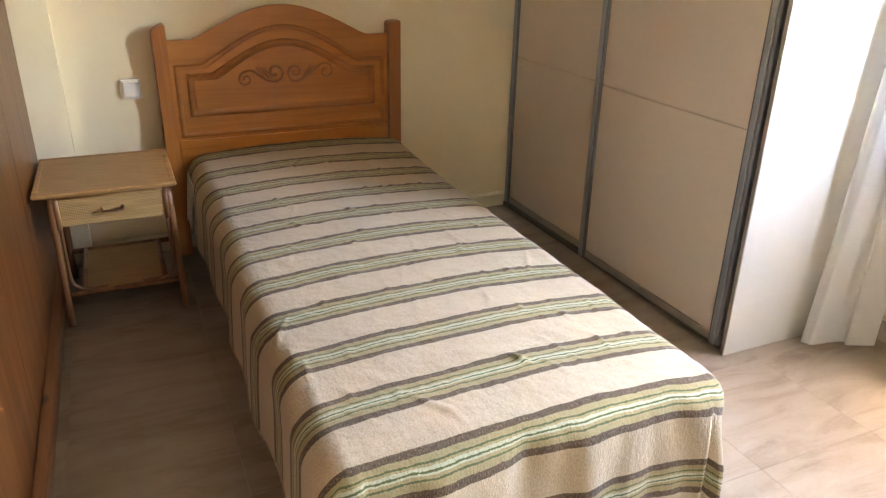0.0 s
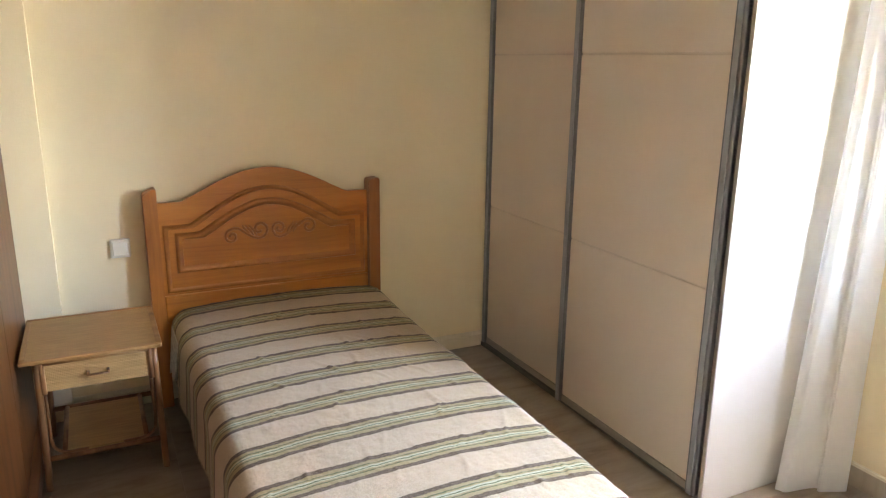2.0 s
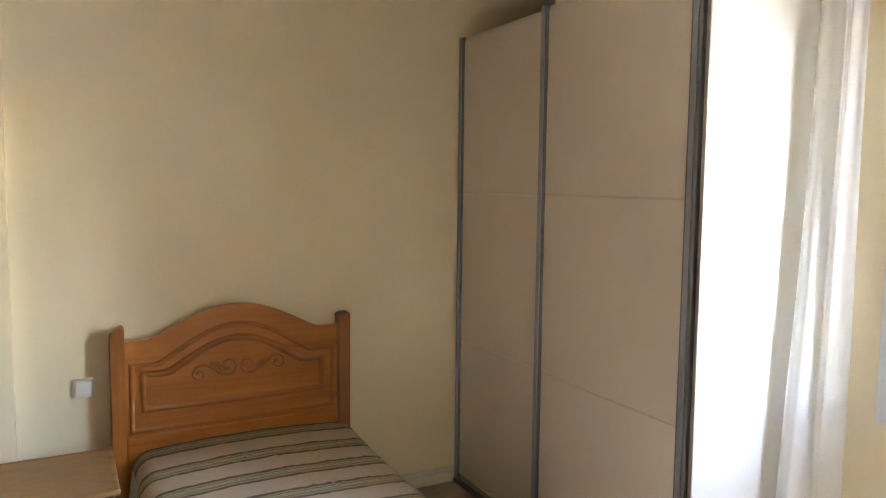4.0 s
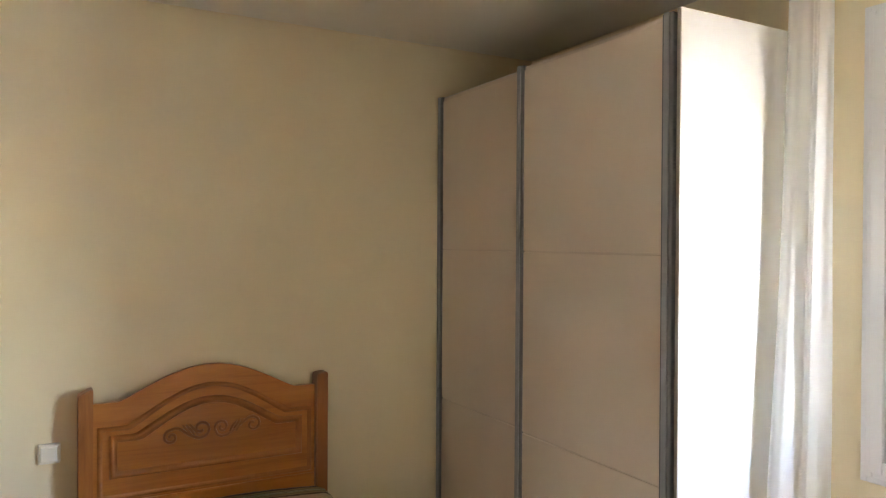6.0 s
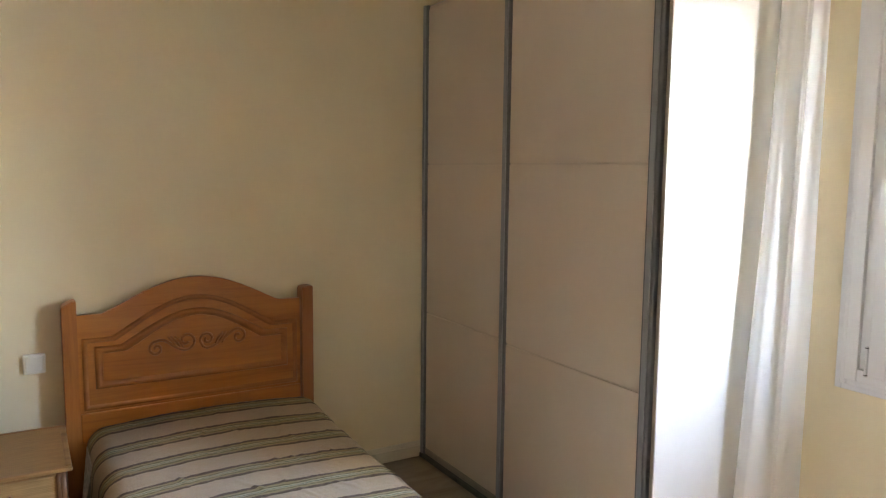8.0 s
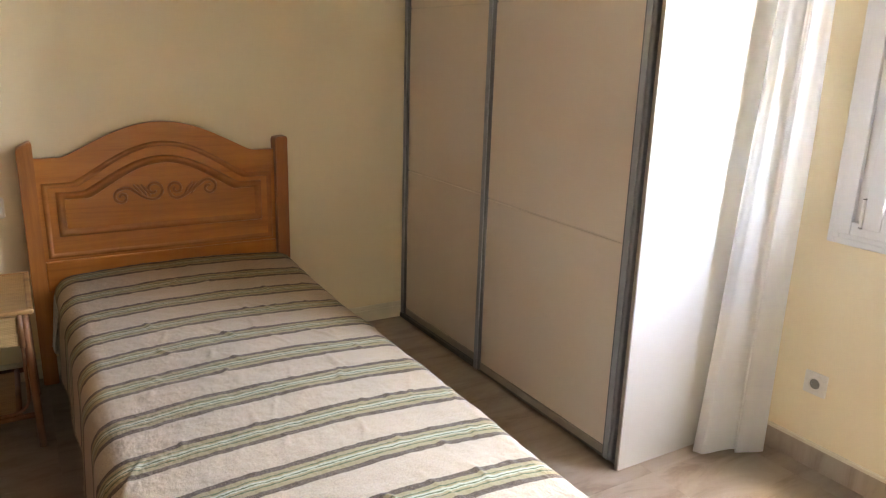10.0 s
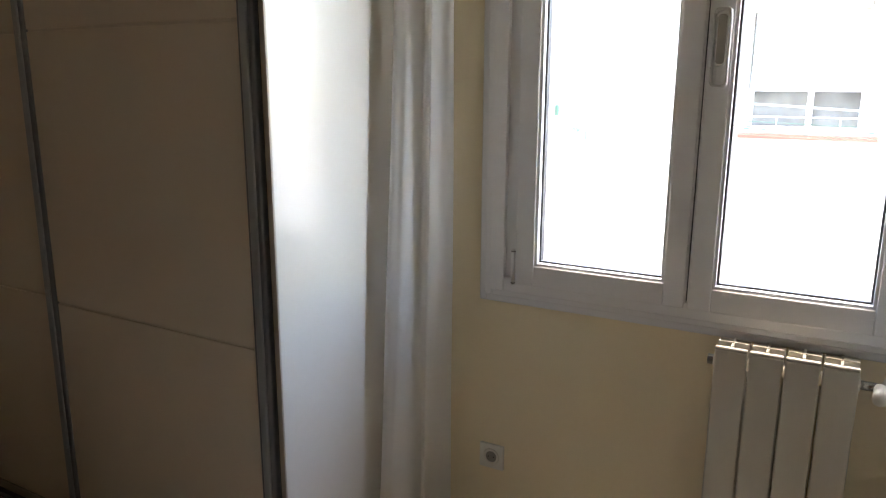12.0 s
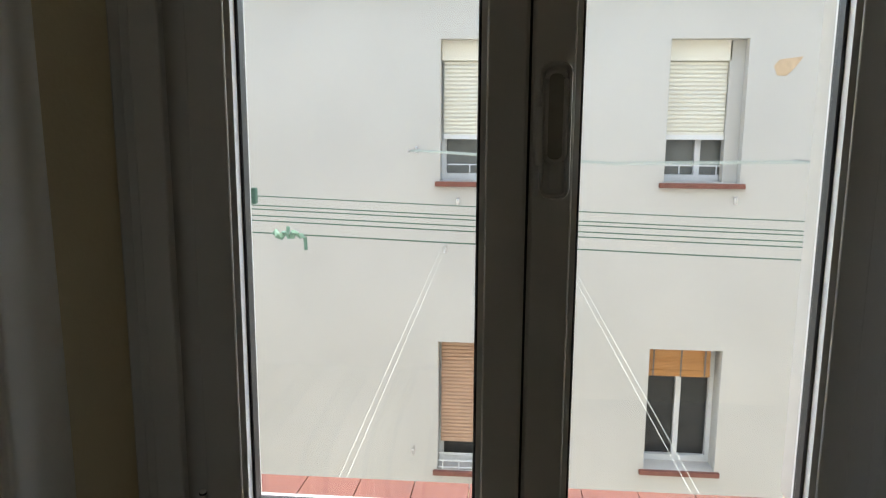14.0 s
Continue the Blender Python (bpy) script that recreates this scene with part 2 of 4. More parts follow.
M_RAIL = plain("grey_beige_rail", (0.36, 0.31, 0.26), 0.45)
M_DARK = plain("black_gasket", (0.02, 0.02, 0.022), 0.5)
M_GAP = plain("dark_grey_track", (0.11, 0.105, 0.10), 0.55)
M_WHITE_PVC = plain("white_window_profile", (0.78, 0.775, 0.775), 0.3, vary=0.015, grain=300, relief=0.03)
M_WHITE_PLASTIC = plain("white_plastic", (0.78, 0.75, 0.68), 0.35, vary=0.02)
# grey that paints the shade inside the white handle's recess
M_GRIP_SHADE = plain("recess_shade_grey", (0.42, 0.40, 0.37), 0.45)
M_RECESS = plain("shaded_socket_well", (0.22, 0.205, 0.18), 0.5)
M_SHEER = sheer("white_curtain_cloth")
M_GLASS = pane_glass("window_glass")
M_RAD = plain("white_enamel", (0.62, 0.58, 0.50), 0.35, vary=0.02)
M_CHROME = plain("chrome", (0.55, 0.56, 0.58), 0.2, 1.0, vary=0.03)
M_CLOTH = striped_cloth("striped_cotton", 0.219, 0.102)
M_HEM = plain("frayed_hem", (0.40, 0.33, 0.24), 0.95, vary=0.3, scale=60)
M_SHEET = plain("pale_lace_cotton", (0.62, 0.60, 0.54), 0.95, vary=0.25, scale=70)
M_MATTRESS = plain("mattress_ticking", (0.62, 0.58, 0.52), 0.9)
M_FACADE = plain("white_facade_render", (0.458, 0.444, 0.416), 0.9, vary=0.05, scale=0.9, grain=40, relief=0.15)
M_SILL_JOINT = plain("sill_mortar", (0.25, 0.15, 0.115), 0.85)
M_TERRA = plain("terracotta", (0.19, 0.064, 0.046), 0.6, vary=0.15, scale=9)
M_SHUTTER = plain("cream_shutter", (0.66, 0.63, 0.55), 0.5, vary=0.04)
M_SHUTTER_PINK = plain("brown_shutter", (0.47, 0.29, 0.20), 0.55, vary=0.08)
M_BLIND = timber("wood_slat_blind", (0.24, 0.09, 0.025), (0.40, 0.17, 0.05), (0.5, 0.24, 0.09), 1, 0.5)
M_DARKGLASS = plain("dark_window_pane", (0.025, 0.027, 0.028), 0.12, vary=0.2, relief=0)
M_GREYGLASS = plain("curtained_window_pane", (0.15, 0.158, 0.152), 0.12, vary=0.2, relief=0)
M_LINE = plain("green_washing_line", (0.035, 0.11, 0.085), 0.5)
M_KNOT = plain("faded_green_cord", (0.17, 0.33, 0.27), 0.6, vary=0.2, scale=60)
M_PALE_LINE = plain("pale_green_line", (0.30, 0.36, 0.34), 0.6)
M_CORD = plain("white_cord", (0.56, 0.60, 0.59), 0.4)
M_PATCH = plain("bare_plaster", (0.50, 0.36, 0.24), 0.9, vary=0.15, scale=20)
M_GROUND = plain("yard_concrete", (0.50, 0.47, 0.42), 0.9, vary=0.15)


# ---- mesh helpers ----
def box(bm, x0, x1, y0, y1, z0, z1, bevel=0.0, segments=2):
    vs = [bm.verts.new((x, y, z)) for x in (x0, x1) for y in (y0, y1) for z in (z0, z1)]
    faces = [bm.faces.new([vs[i] for i in q]) for q in ((0, 1, 3, 2), (4, 6, 7, 5), (0, 4, 5, 1), (2, 3, 7, 6), (0, 2, 6, 4), (1, 5, 7, 3))]
    if bevel:
        edges = list({e for f in faces for e in f.edges})
        bmesh.ops.bevel(bm, geom=edges, offset=bevel, segments=segments, affect="EDGES", profile=0.5)
    return bm


def boxed(x0, x1, y0, y1, z0, z1, bevel=0.0, segments=2):
    return box(bmesh.new(), x0, x1, y0, y1, z0, z1, bevel, segments)


def tube(bm, pts, r, n=8, taper=None):
    """A round bar along a line of points."""
    pts = [Vector(p) for p in pts]
    rings = []
    up = Vector((0, 0, 1))
    for i, p in enumerate(pts):
        d = (pts[min(i + 1, len(pts) - 1)] - pts[max(i - 1, 0)]).normalized()
        a = d.cross(up if abs(d.dot(up)) < 0.95 else Vector((0, 1, 0))).normalized()
        b = d.cross(a)
        rr = r * (taper(i / (len(pts) - 1)) if taper else 1)
        rings.append([bm.verts.new(p + a * rr * math.cos(2 * math.pi * k / n) + b * rr * math.sin(2 * math.pi * k / n)) for k in range(n)])
    for q, s in zip(rings, rings[1:]):
        for k in range(n):
            bm.faces.new((q[k], q[(k + 1) % n], s[(k + 1) % n], s[k]))
    bm.faces.new(rings[0][::-1])
    bm.faces.new(rings[-1])
    return bm


def slab(bm, outline, y0, y1):
    """A board in the xz plane with the given outline, from y0 to y1."""
    a = [bm.verts.new((x, y0, z)) for x, z in outline]
    b = [bm.verts.new((x, y1, z)) for x, z in outline]
    fa, fb = bm.faces.new(a), bm.faces.new(b[::-1])
    for i in range(len(a)):
        j = (i + 1) % len(a)
        bm.faces.new((a[j], a[i], b[i], b[j]))
    return fa, fb


def mesh_object(name, bm, material, smooth=False):
    bmesh.ops.recalc_face_normals(bm, faces=bm.faces)
    me = bpy.data.meshes.new(name)
    bm.to_mesh(me)
    bm.free()
    me.materials.append(material)
    if smooth:
        me.shade_smooth()
    return new(name, me)


def part(name, bm, material, parent, label="", smooth=False):
    ob = mesh_object(name, bm, material, smooth)
    ob.parent = parent
    if label:
        ob["label"] = label
    return ob


def thing(name, label, category, group=""):
    return tagged(new(name), label, category, group)


def setting(name, bm, material, label="", category=""):
    return tagged(mesh_object(name, bm, material), label, category, kind="structure")


# ---- plan ----
WX = 2.575      # window wall, inner face
NY = 3.20       # headboard wall, inner face
PX = -0.285      # pine-clad wall, inner face
CEIL = 2.705
WY0, WY1, WZ0, WZ1 = 0.128, 1.208, 0.85, 2.43   # opening in the window wall
FX = 9.3        # facade across the yard
# made-up walls behind the camera, set close to bounce more light
BACK = -0.95
SIDE = -0.46

# walls
setting("wall_north", boxed(PX - 0.15, WX + 0.29, NY, NY + 0.15, -0.05, CEIL + 0.1), M_WALL, "cream painted wall behind the bed", "wall")
bm = bmesh.new()
box(bm, WX, WX + 0.29, BACK - 0.15, WY0, -0.05, CEIL + 0.1)
box(bm, WX, WX + 0.29, WY1, NY, -0.05, CEIL + 0.1)
box(bm, WX, WX + 0.29, WY0, WY1, -0.05, WZ0)
box(bm, WX, WX + 0.29, WY0, WY1, WZ1, CEIL + 0.1)
setting("wall_east", bm, M_WALL, "cream painted wall with the window", "wall")
setting("unseen_wall_south", boxed(SIDE - 0.15, WX, BACK - 0.15, BACK, -0.05, CEIL + 0.1), M_WALL, "unseen cream wall added to close the room and bounce light", "wall")
wall_west = setting("wall_west", boxed(PX - 0.15, PX - 0.021, 0.35, NY, -0.05, CEIL + 0.1), M_WALL, "wall clad in varnished reddish pine panels", "wall")
# unseen closing walls on the camera's side, placed for bounce light
bm = bmesh.new()
box(bm, SIDE, PX - 0.15, 0.35, 0.5, -0.05, CEIL + 0.1)
box(bm, SIDE - 0.15, SIDE, BACK, 0.5, -0.05, CEIL + 0.1)
setting("unseen_wall_entry", bm, M_WALL, "unseen cream wall added to close the room and bounce light", "wall")
setting("pilaster", boxed(PX, -0.145, NY - 0.045, NY, 0, CEIL - 0.001), M_WALL, "shallow cream painted corner pilaster", "pilaster")
setting("ceiling", boxed(SIDE - 0.15, WX, BACK - 0.15, NY, CEIL, CEIL + 0.1), M_CEIL, "plain off-white ceiling", "ceiling")
floor = setting("floor", boxed(SIDE - 0.15, WX, BACK - 0.15, NY, -0.06, -0.004), M_GROUT, "glossy beige veined stoneware tiles", "floor")

# baseboards
def baseboard(name, x0, x1, y0, y1, along, out):
    """Tile skirting with a cream cap; out is the way it faces."""
    b = setting(name, boxed(x0, x1, y0, y1, 0, 0.083, 0.002), M_SKIRT, "brown stoneware skirting with a cream cap", "baseboard")
    cx0, cx1, cy0, cy1 = x0, x1, y0, y1
    if along == "y":
        cx0, cx1 = (x0 - 0.003, x1)
    else:
        cy0, cy1 = (y0 - 0.003, y1)
    part("cap", boxed(cx0, cx1, cy0, cy1, 0.0835, 0.097, 0.003), M_CAP, b, "cream cap strip")
    return b


baseboard("baseboard", WX - 0.012, WX, BACK, 1.42, "y", -1)
skirting = setting("baseboard_1", boxed(-0.145, 1.96, NY - 0.014, NY, 0, 0.062, 0.003), M_CAP, "cream painted moulded skirting", "baseboard")
part("bead", boxed(-0.145, 1.96, NY - 0.010, NY, 0.0625, 0.088, 0.004), M_CAP, skirting)
baseboard("baseboard_2", SIDE, WX, BACK, BACK + 0.012, "x", 1)
setting("baseboard_3", boxed(PX, PX + 0.035, 0.35, NY - 0.045, 0, 0.07, 0.006), M_PINE_Y, "reddish pine skirting board", "baseboard")


# ---- wardrobe ----
def wardrobe():
    w = thing("wardrobe", "tall beige sliding-door wardrobe with grey aluminium stiles", "wardrobe")
    fx = 1.925
    body = part("body", boxed(fx + 0.09, WX - 0.006, 1.504, NY - 0.02, 0.05, 2.38, 0.001), M_CARCASS, w, "white laminate carcass")
    part("side_panel", boxed(fx + 0.002, WX - 0.004, 1.474, 1.490, 0.0, 2.43, 0.0015), M_SIDE, w, "glossy white side panel")
    part("side_panel", boxed(fx + 0.062, WX - 0.004, NY - 0.019, NY - 0.004, 0.0, 2.43, 0.0015), M_CARCASS, w)
    part("top_panel", boxed(fx + 0.045, WX - 0.004, 1.504, NY - 0.021, 2.395, 2.425, 0.0015), M_CARCASS, w)
    part("plinth", boxed(fx + 0.07, WX - 0.01, 1.504, NY - 0.021, 0.0, 0.05), M_GAP, w, "dark grey plinth")
    part("lower_track", boxed(fx + 0.012, fx + 0.088, 1.491, NY - 0.021, 0.004, 0.026, 0.003), M_GAP, w, "dark grey floor track")
    # beige front edge given a brown that stands in for its shade
    part("edge_band", boxed(fx - 0.003, fx + 0.0015, 1.4745, 1.4895, 0.0, 2.43), M_RAIL, w, "laminate edge band, browned for its shade")
    part("gasket", boxed(fx + 0.012, fx + 0.044, 1.4902, 1.5055, 0.02, 2.405), M_DARK, w, "black rubber gap")
    z = [0.056, 0.815, 1.610, 2.405]
    for y0, y1, x in ((1.506, 2.412, fx), (2.352, 3.197, fx + 0.032)):
        d = part("door", boxed(x + 0.0070, x + 0.026, y0 + 0.01, y1 - 0.01, 0.03, 2.418), M_JOINT, w)
        for za, zb in zip(z, z[1:]):
            part("door_panel", boxed(x + 0.002, x + 0.009, y0 + 0.048, y1 - 0.048, za + 0.0034, zb - 0.0034, 0.0025), M_DOORPANEL, d, "beige laminate panel")
        for ya, yb in ((y0, y0 + 0.050), (y1 - 0.050, y1)):
            stile = part("stile", boxed(x - 0.006, x + 0.022, ya, yb, 0.022, 2.425, 0.006, 3), M_ALU, d, "grey aluminium grip stile")
            # ridge in the paler metal paints the stile's window highlight
            bm = bmesh.new()
            box(bm, x - 0.0125, x - 0.0055, ya + 0.013, yb - 0.013, 0.022, 2.425, 0.0034, 3)
            part("grip_ridge", bm, M_ALU_GLINT, stile, "aluminium ridge with a painted highlight")
            part("groove", boxed(x - 0.0066, x - 0.0054, yb - 0.0115, yb - 0.0085, 0.022, 2.425), M_GAP, stile)
        part("bottom_rail", boxed(x - 0.001, x + 0.02, y0 + 0.0505, y1 - 0.0505, 0.026, 0.057, 0.002), M_RAIL, d, "grey-beige bottom rail")
    return w


wardrobe()


# ---- bed ----
HBY = 3.13   # front of the headboard


def arch(x, half, low, high, shoulder):
    """Height of the bonnet-shaped edge at x from the middle: flat shoulders, then a swelling arch."""
    u = min(1.0, abs(x) / half)
    if u > shoulder:
        return low
    v = u / shoulder
    return low + (high - low) * (0.5 + 0.5 * math.cos(math.pi * v)) ** 0.55


def bonnet(cx, half, bottom, low, high, shoulder, n=40):
    top = [(cx + half * (2 * i / n - 1), arch(half * (2 * i / n - 1), half, low, high, shoulder)) for i in range(n + 1)]
    return [(cx - half, bottom), (cx + half, bottom)] + top[::-1]


def bed():
    b = thing("bed", "single bed with an arched honey-pine headboard", "bed")
    cx, half = 0.758, 0.487
    hb = bmesh.new()
    slab(hb, bonnet(cx, half, 0.18, 0.956, 1.092, 0.79), HBY + 0.005, HBY + 0.030)
    head = part("headboard", hb, M_HB_X, b, "arched honey-pine board with carved scrolls")
    for i, (x0, x1) in enumerate(((0.214, 0.272), (1.244, 1.302))):
        bm = bmesh.new()
        slope = 0.014 if i == 0 else -0.004
        slab(bm, [(x0, 0), (x1, 0), (x1, 1.014 + max(slope, 0) * 0.6), (x1 - 0.01, 1.018 + slope * 0.5), (x0 + 0.01, 1.011 - slope * 0.4), (x0, 1.003 - slope * 0.5)], HBY - 0.028, HBY + 0.045)
        bmesh.ops.bevel(bm, geom=list(bm.edges), offset=0.004, segments=2, affect="EDGES")
        part("post", bm, M_HB_RED if i else M_HB_Z, b, "reddish pine bed post" if i else "honey-pine bed post")
    # grooved outer frame and arched inner moulding, each with a rounded section
    n = 40
    outer = [(0.470, 0.541, 0.854, 1.010, 0.004), (0.466, 0.545, 0.850, 1.006, -0.003), (0.459, 0.552, 0.843, 0.999, -0.005), (0.453, 0.558, 0.837, 0.993, 0.001), (0.448, 0.563, 0.832, 0.988, 0.006)]
    inner = [(0.422, 0.630, 0.816, 0.950, 0.004), (0.418, 0.634, 0.812, 0.946, -0.008), (0.410, 0.642, 0.804, 0.938, -0.013), (0.402, 0.650, 0.796, 0.929, -0.008), (0.395, 0.657, 0.789, 0.922, 0.001), (0.390, 0.662, 0.784, 0.917, 0.006)]
    for rows, label in ((outer, "grooved frame moulding"), (inner, "arched raised moulding")):
        bm = bmesh.new()
        rings = [[bm.verts.new((x, HBY + y, z)) for x, z in bonnet(cx, h, low, side, high, 0.76, n)] for h, low, side, high, y in rows]
        for a, c in zip(rings, rings[1:]):
            for k in range(len(a)):
                q = (k + 1) % len(a)
                bm.faces.new((a[k], a[q], c[q], c[k]))
        part("moulding", bm, M_HB_GROOVE, head, label, True)
    bm = bmesh.new()
    slab(bm, bonnet(cx, 0.390, 0.662, 0.784, 0.916, 0.76, n), HBY + 0.001, HBY + 0.004)
    part("field_panel", bm, M_HB_X, head)
    part("rail", boxed(0.273, 1.243, HBY - 0.006, HBY + 0.02, 0.40, 0.530, 0.006), M_HB_X, head, "plain lower rail")
    y = HBY - 0.0005

    def scroll(a, ra, fa, ea, b, rb, fb, eb):
        """Two curls joined by a sweeping stem: centres, radii, senses and the angles at which the stem leaves them."""
        m = 22
        one = [(a[0] + ra * (0.2 + 0.8 * k / m) * math.cos(ea - fa * 7.5 * (1 - k / m)), a[1] + ra * (0.2 + 0.8 * k / m) * math.sin(ea - fa * 7.5 * (1 - k / m))) for k in range(m + 1)]
        two = [(b[0] + rb * (1 - 0.8 * k / m) * math.cos(eb + fb * 7.5 * k / m), b[1] + rb * (1 - 0.8 * k / m) * math.sin(eb + fb * 7.5 * k / m)) for k in range(m + 1)]
        ta, tb = Vector((-math.sin(ea), math.cos(ea))) * fa, Vector((-math.sin(eb), math.cos(eb))) * fb
        p0, p3 = Vector(one[-1]), Vector(two[0])
        d = (p3 - p0).length * 0.5
        p1, p2 = p0 + ta * d, p3 - tb * d
        mid = [tuple(p0 * (1 - u) ** 3 + p1 * 3 * u * (1 - u) ** 2 + p2 * 3 * u * u * (1 - u) + p3 * u ** 3) for u in (0.15, 0.3, 0.45, 0.6, 0.75, 0.9)]
        return one + mid + two

    for pts in (scroll((0.609, 0.786), 0.029, -1, 2.0, (0.723, 0.808), 0.038, 1, -1.8), scroll((0.805, 0.806), 0.029, 1, 3.4, (0.931, 0.804), 0.034, -1, 2.2)):
        part("carved_scroll", tube(bmesh.new(), [(0.764 + 1.12 * (x - 0.770), y, 0.792 + 1.12 * (z - 0.797)) for x, z in pts], 0.0062, 8), M_CARVE_SHADE, head, "carved scroll", True)
    for x, s in ((0.648, -1), (0.663, -1), (0.678, -1), (0.858, 1), (0.873, 1), (0.888, 1)):
        leaf = [(x - s * 0.020 + s * 0.036 * k / 6, y, 0.775 + 0.058 * k / 6 + 0.004 * math.sin(k * 0.9)) for k in range(7)]
        part("carved_leaf", tube(bmesh.new(), leaf, 0.0060, 8, lambda u: 0.35 + 0.8 * math.sin(math.pi * u)), M_CARVE_SHADE, head, "carved leaf", True)
    part("bed_base", boxed(0.33, 1.28, 0.90, HBY - 0.03, 0.16, 0.26, 0.01), M_GAP, b, "dark bed base")
    for x in (0.39, 1.22):
        for yy in (0.99, 2.95):
            part("leg", boxed(x - 0.02, x + 0.02, yy - 0.02, yy + 0.02, 0.0, 0.16, 0.003), M_GAP, b)
    part("mattress", boxed(0.325, 1.285, 0.90, HBY - 0.03, 0.26, 0.405, 0.04, 4), M_MATTRESS, b)
    return b


bed()


def bedspread():
    """A cloth laid over the mattress, hanging at both sides and the foot."""
    cx, hw, foot, head, rad = 0.805, 0.425, 0.945, 3.115, 0.085
    drop_side, drop_foot = 0.35, 0.40
    us = np.linspace(-(hw + drop_side), hw + drop_side, 250)
    vs = np.linspace(-drop_foot, head - foot, 420)
    me = bpy.data.meshes.new("bedspread")
    pts, uvs = [], []
    quarter = rad * math.pi / 2

    def fall(d):
        """How far out and down the cloth lies at d beyond the edge."""
        if d < quarter:
            a = d / rad
            return rad * math.sin(a), rad * (1 - math.cos(a))
        return rad + 0.05 * (d - quarter), rad + (d - quarter) * 0.995

    rng = random.Random(5)
    creases = [(rng.uniform(-0.36, 0.34), rng.uniform(0.15, 1.75), rng.uniform(-0.55, 0.35), rng.uniform(0.02, 0.055), rng.uniform(0.003, 0.0075)) for _ in range(26)]
    for v in vs:
        for u in us:
            du, dv = max(0.0, abs(u) - hw), max(0.0, -v)
            su = 1 if u > 0 else -1
            bx, by = max(-hw, min(hw, u)), max(0.0, v)
            crown = 0.018 * (1 - (bx / hw) ** 2) + 0.012 * math.sin(by * 1.4)
            pillow = 0.042 * max(0.0, (by - 1.55) / 0.65) ** 1.5
            top = 0.428 + crown + pillow
            if dv > 0 and du > 0:
                d = max(du, dv) + 0.28 * min(du, dv)
                ang = math.atan2(dv, du)
                o, z = fall(d)
                fold = 0.030 * math.sin(ang * 6.0 + 0.4) * min(1, max(0, d - quarter) / 0.15)
                x, y = bx + su * (o + fold) * math.cos(ang) , by - (o + fold) * math.sin(ang)
            elif dv > 0:
                o, z = fall(dv)
                o += (0.020 * noise.noise((u * 5.5, 3.1, 0)) + 0.008 * math.sin(u * 17) + 0.014 * noise.noise((u * 15, dv * 4, 1.3))) * min(1, dv / 0.15)
                x, y = bx, by - o
            elif du > 0:
                o, z = fall(du)
                o += (0.012 * noise.noise((v * 4.5, 7.7, su)) + 0.006 * math.sin(v * 15 + su)) * min(1, du / 0.2)
                x, y = bx + su * o, by
            else:
                z, x, y = 0.0, bx, by
            p = Vector((u * 7, v * 7, 0))
            wr = 0.0035 * noise.noise(p) + 0.0022 * noise.noise(p * 3.7) + 0.016 * max(0.0, noise.noise(Vector((u * 26 + 3 * math.sin(v * 5), v * 7, 2.0))) - 0.42) + 0.0018 * noise.noise(p * 9.0)
            for cu, cv, ca, cl, ch in creases:
                if abs(u - cu) < 0.12 and abs(v - cv) < 0.16:
                    along = (v - cv) * math.cos(ca) + (u - cu) * math.sin(ca)
                    across = (u - cu) * math.cos(ca) - (v - cv) * math.sin(ca) + 2.5 * along * along
                    wr += ch * math.exp(-(along / cl) ** 2 - (across / 0.0085) ** 2)
            hem = 0.012 * noise.noise((u * 3, v * 6, 5)) * (1 if du > drop_side - 0.02 or dv > drop_foot - 0.02 else 0)
            pts.append((cx + x, foot + y, max(0.012, top - z + wr + hem)))
            uvs.append((u, v + 0.006 * noise.noise((u * 3, v * 2, 9))))
    w = len(us)
    faces = [(i * w + j, i * w + j + 1, (i + 1) * w + j + 1, (i + 1) * w + j) for i in range(len(vs) - 1) for j in range(w - 1)]
    me.from_pydata(pts, [], faces)
    layer = me.uv_layers.new(name="cloth")
    for loop in me.loops:
        layer.data[loop.index].uv = uvs[loop.vertex_index]
    me.materials.append(M_CLOTH)
    me.shade_smooth()
    ob = new("bedspread", me)
    s = ob.modifiers.new("thickness", "SOLIDIFY")
    s.thickness, s.offset = 0.004, -1
    w2 = [(i * w) for i in range(len(vs))][::-1] + list(range(w)) + [i * w + w - 1 for i in range(len(vs))]
    edge = [pts[k] for k in w2[::2]]
    part("hem", tube(bmesh.new(), edge, 0.0035, 5), M_HEM, ob, "frayed brown and cream hem")
    return tagged(ob, "cream cotton bedspread with brown and green stripes, slightly rumpled", "bedspread")


bedspread()


def sheet_corner():
    """The edge of the under-sheet, hanging out beside the head of the bed."""
    me = bpy.data.meshes.new("bed_sheet")
    n, rows = 22, 14
    pts = []
    for r in range(rows + 1):
        for k in range(n + 1):
            u, t = k / n, r / rows
            scallop = 0.014 * abs(math.sin(u * 5 * math.pi)) * t
            pts.append((0.288 - 0.018 * t - 0.010 * math.sin(u * 14 + t * 2) * t, 2.86 + 0.235 * u, 0.40 - (0.16 + 0.05 * u) * t - scallop))
    w = n + 1
    me.from_pydata(pts, [], [(i * w + j, i * w + j + 1, (i + 1) * w + j + 1, (i + 1) * w + j) for i in range(rows) for j in range(n)])
    me.materials.append(M_SHEET)
    me.shade_smooth()
    ob = new("bed_sheet", me)
    s = ob.modifiers.new("thickness", "SOLIDIFY")
    s.thickness = 0.002
    return tagged(ob, "pale lace-edged bed sheet showing under the bedspread", "sheet")


sheet_corner()


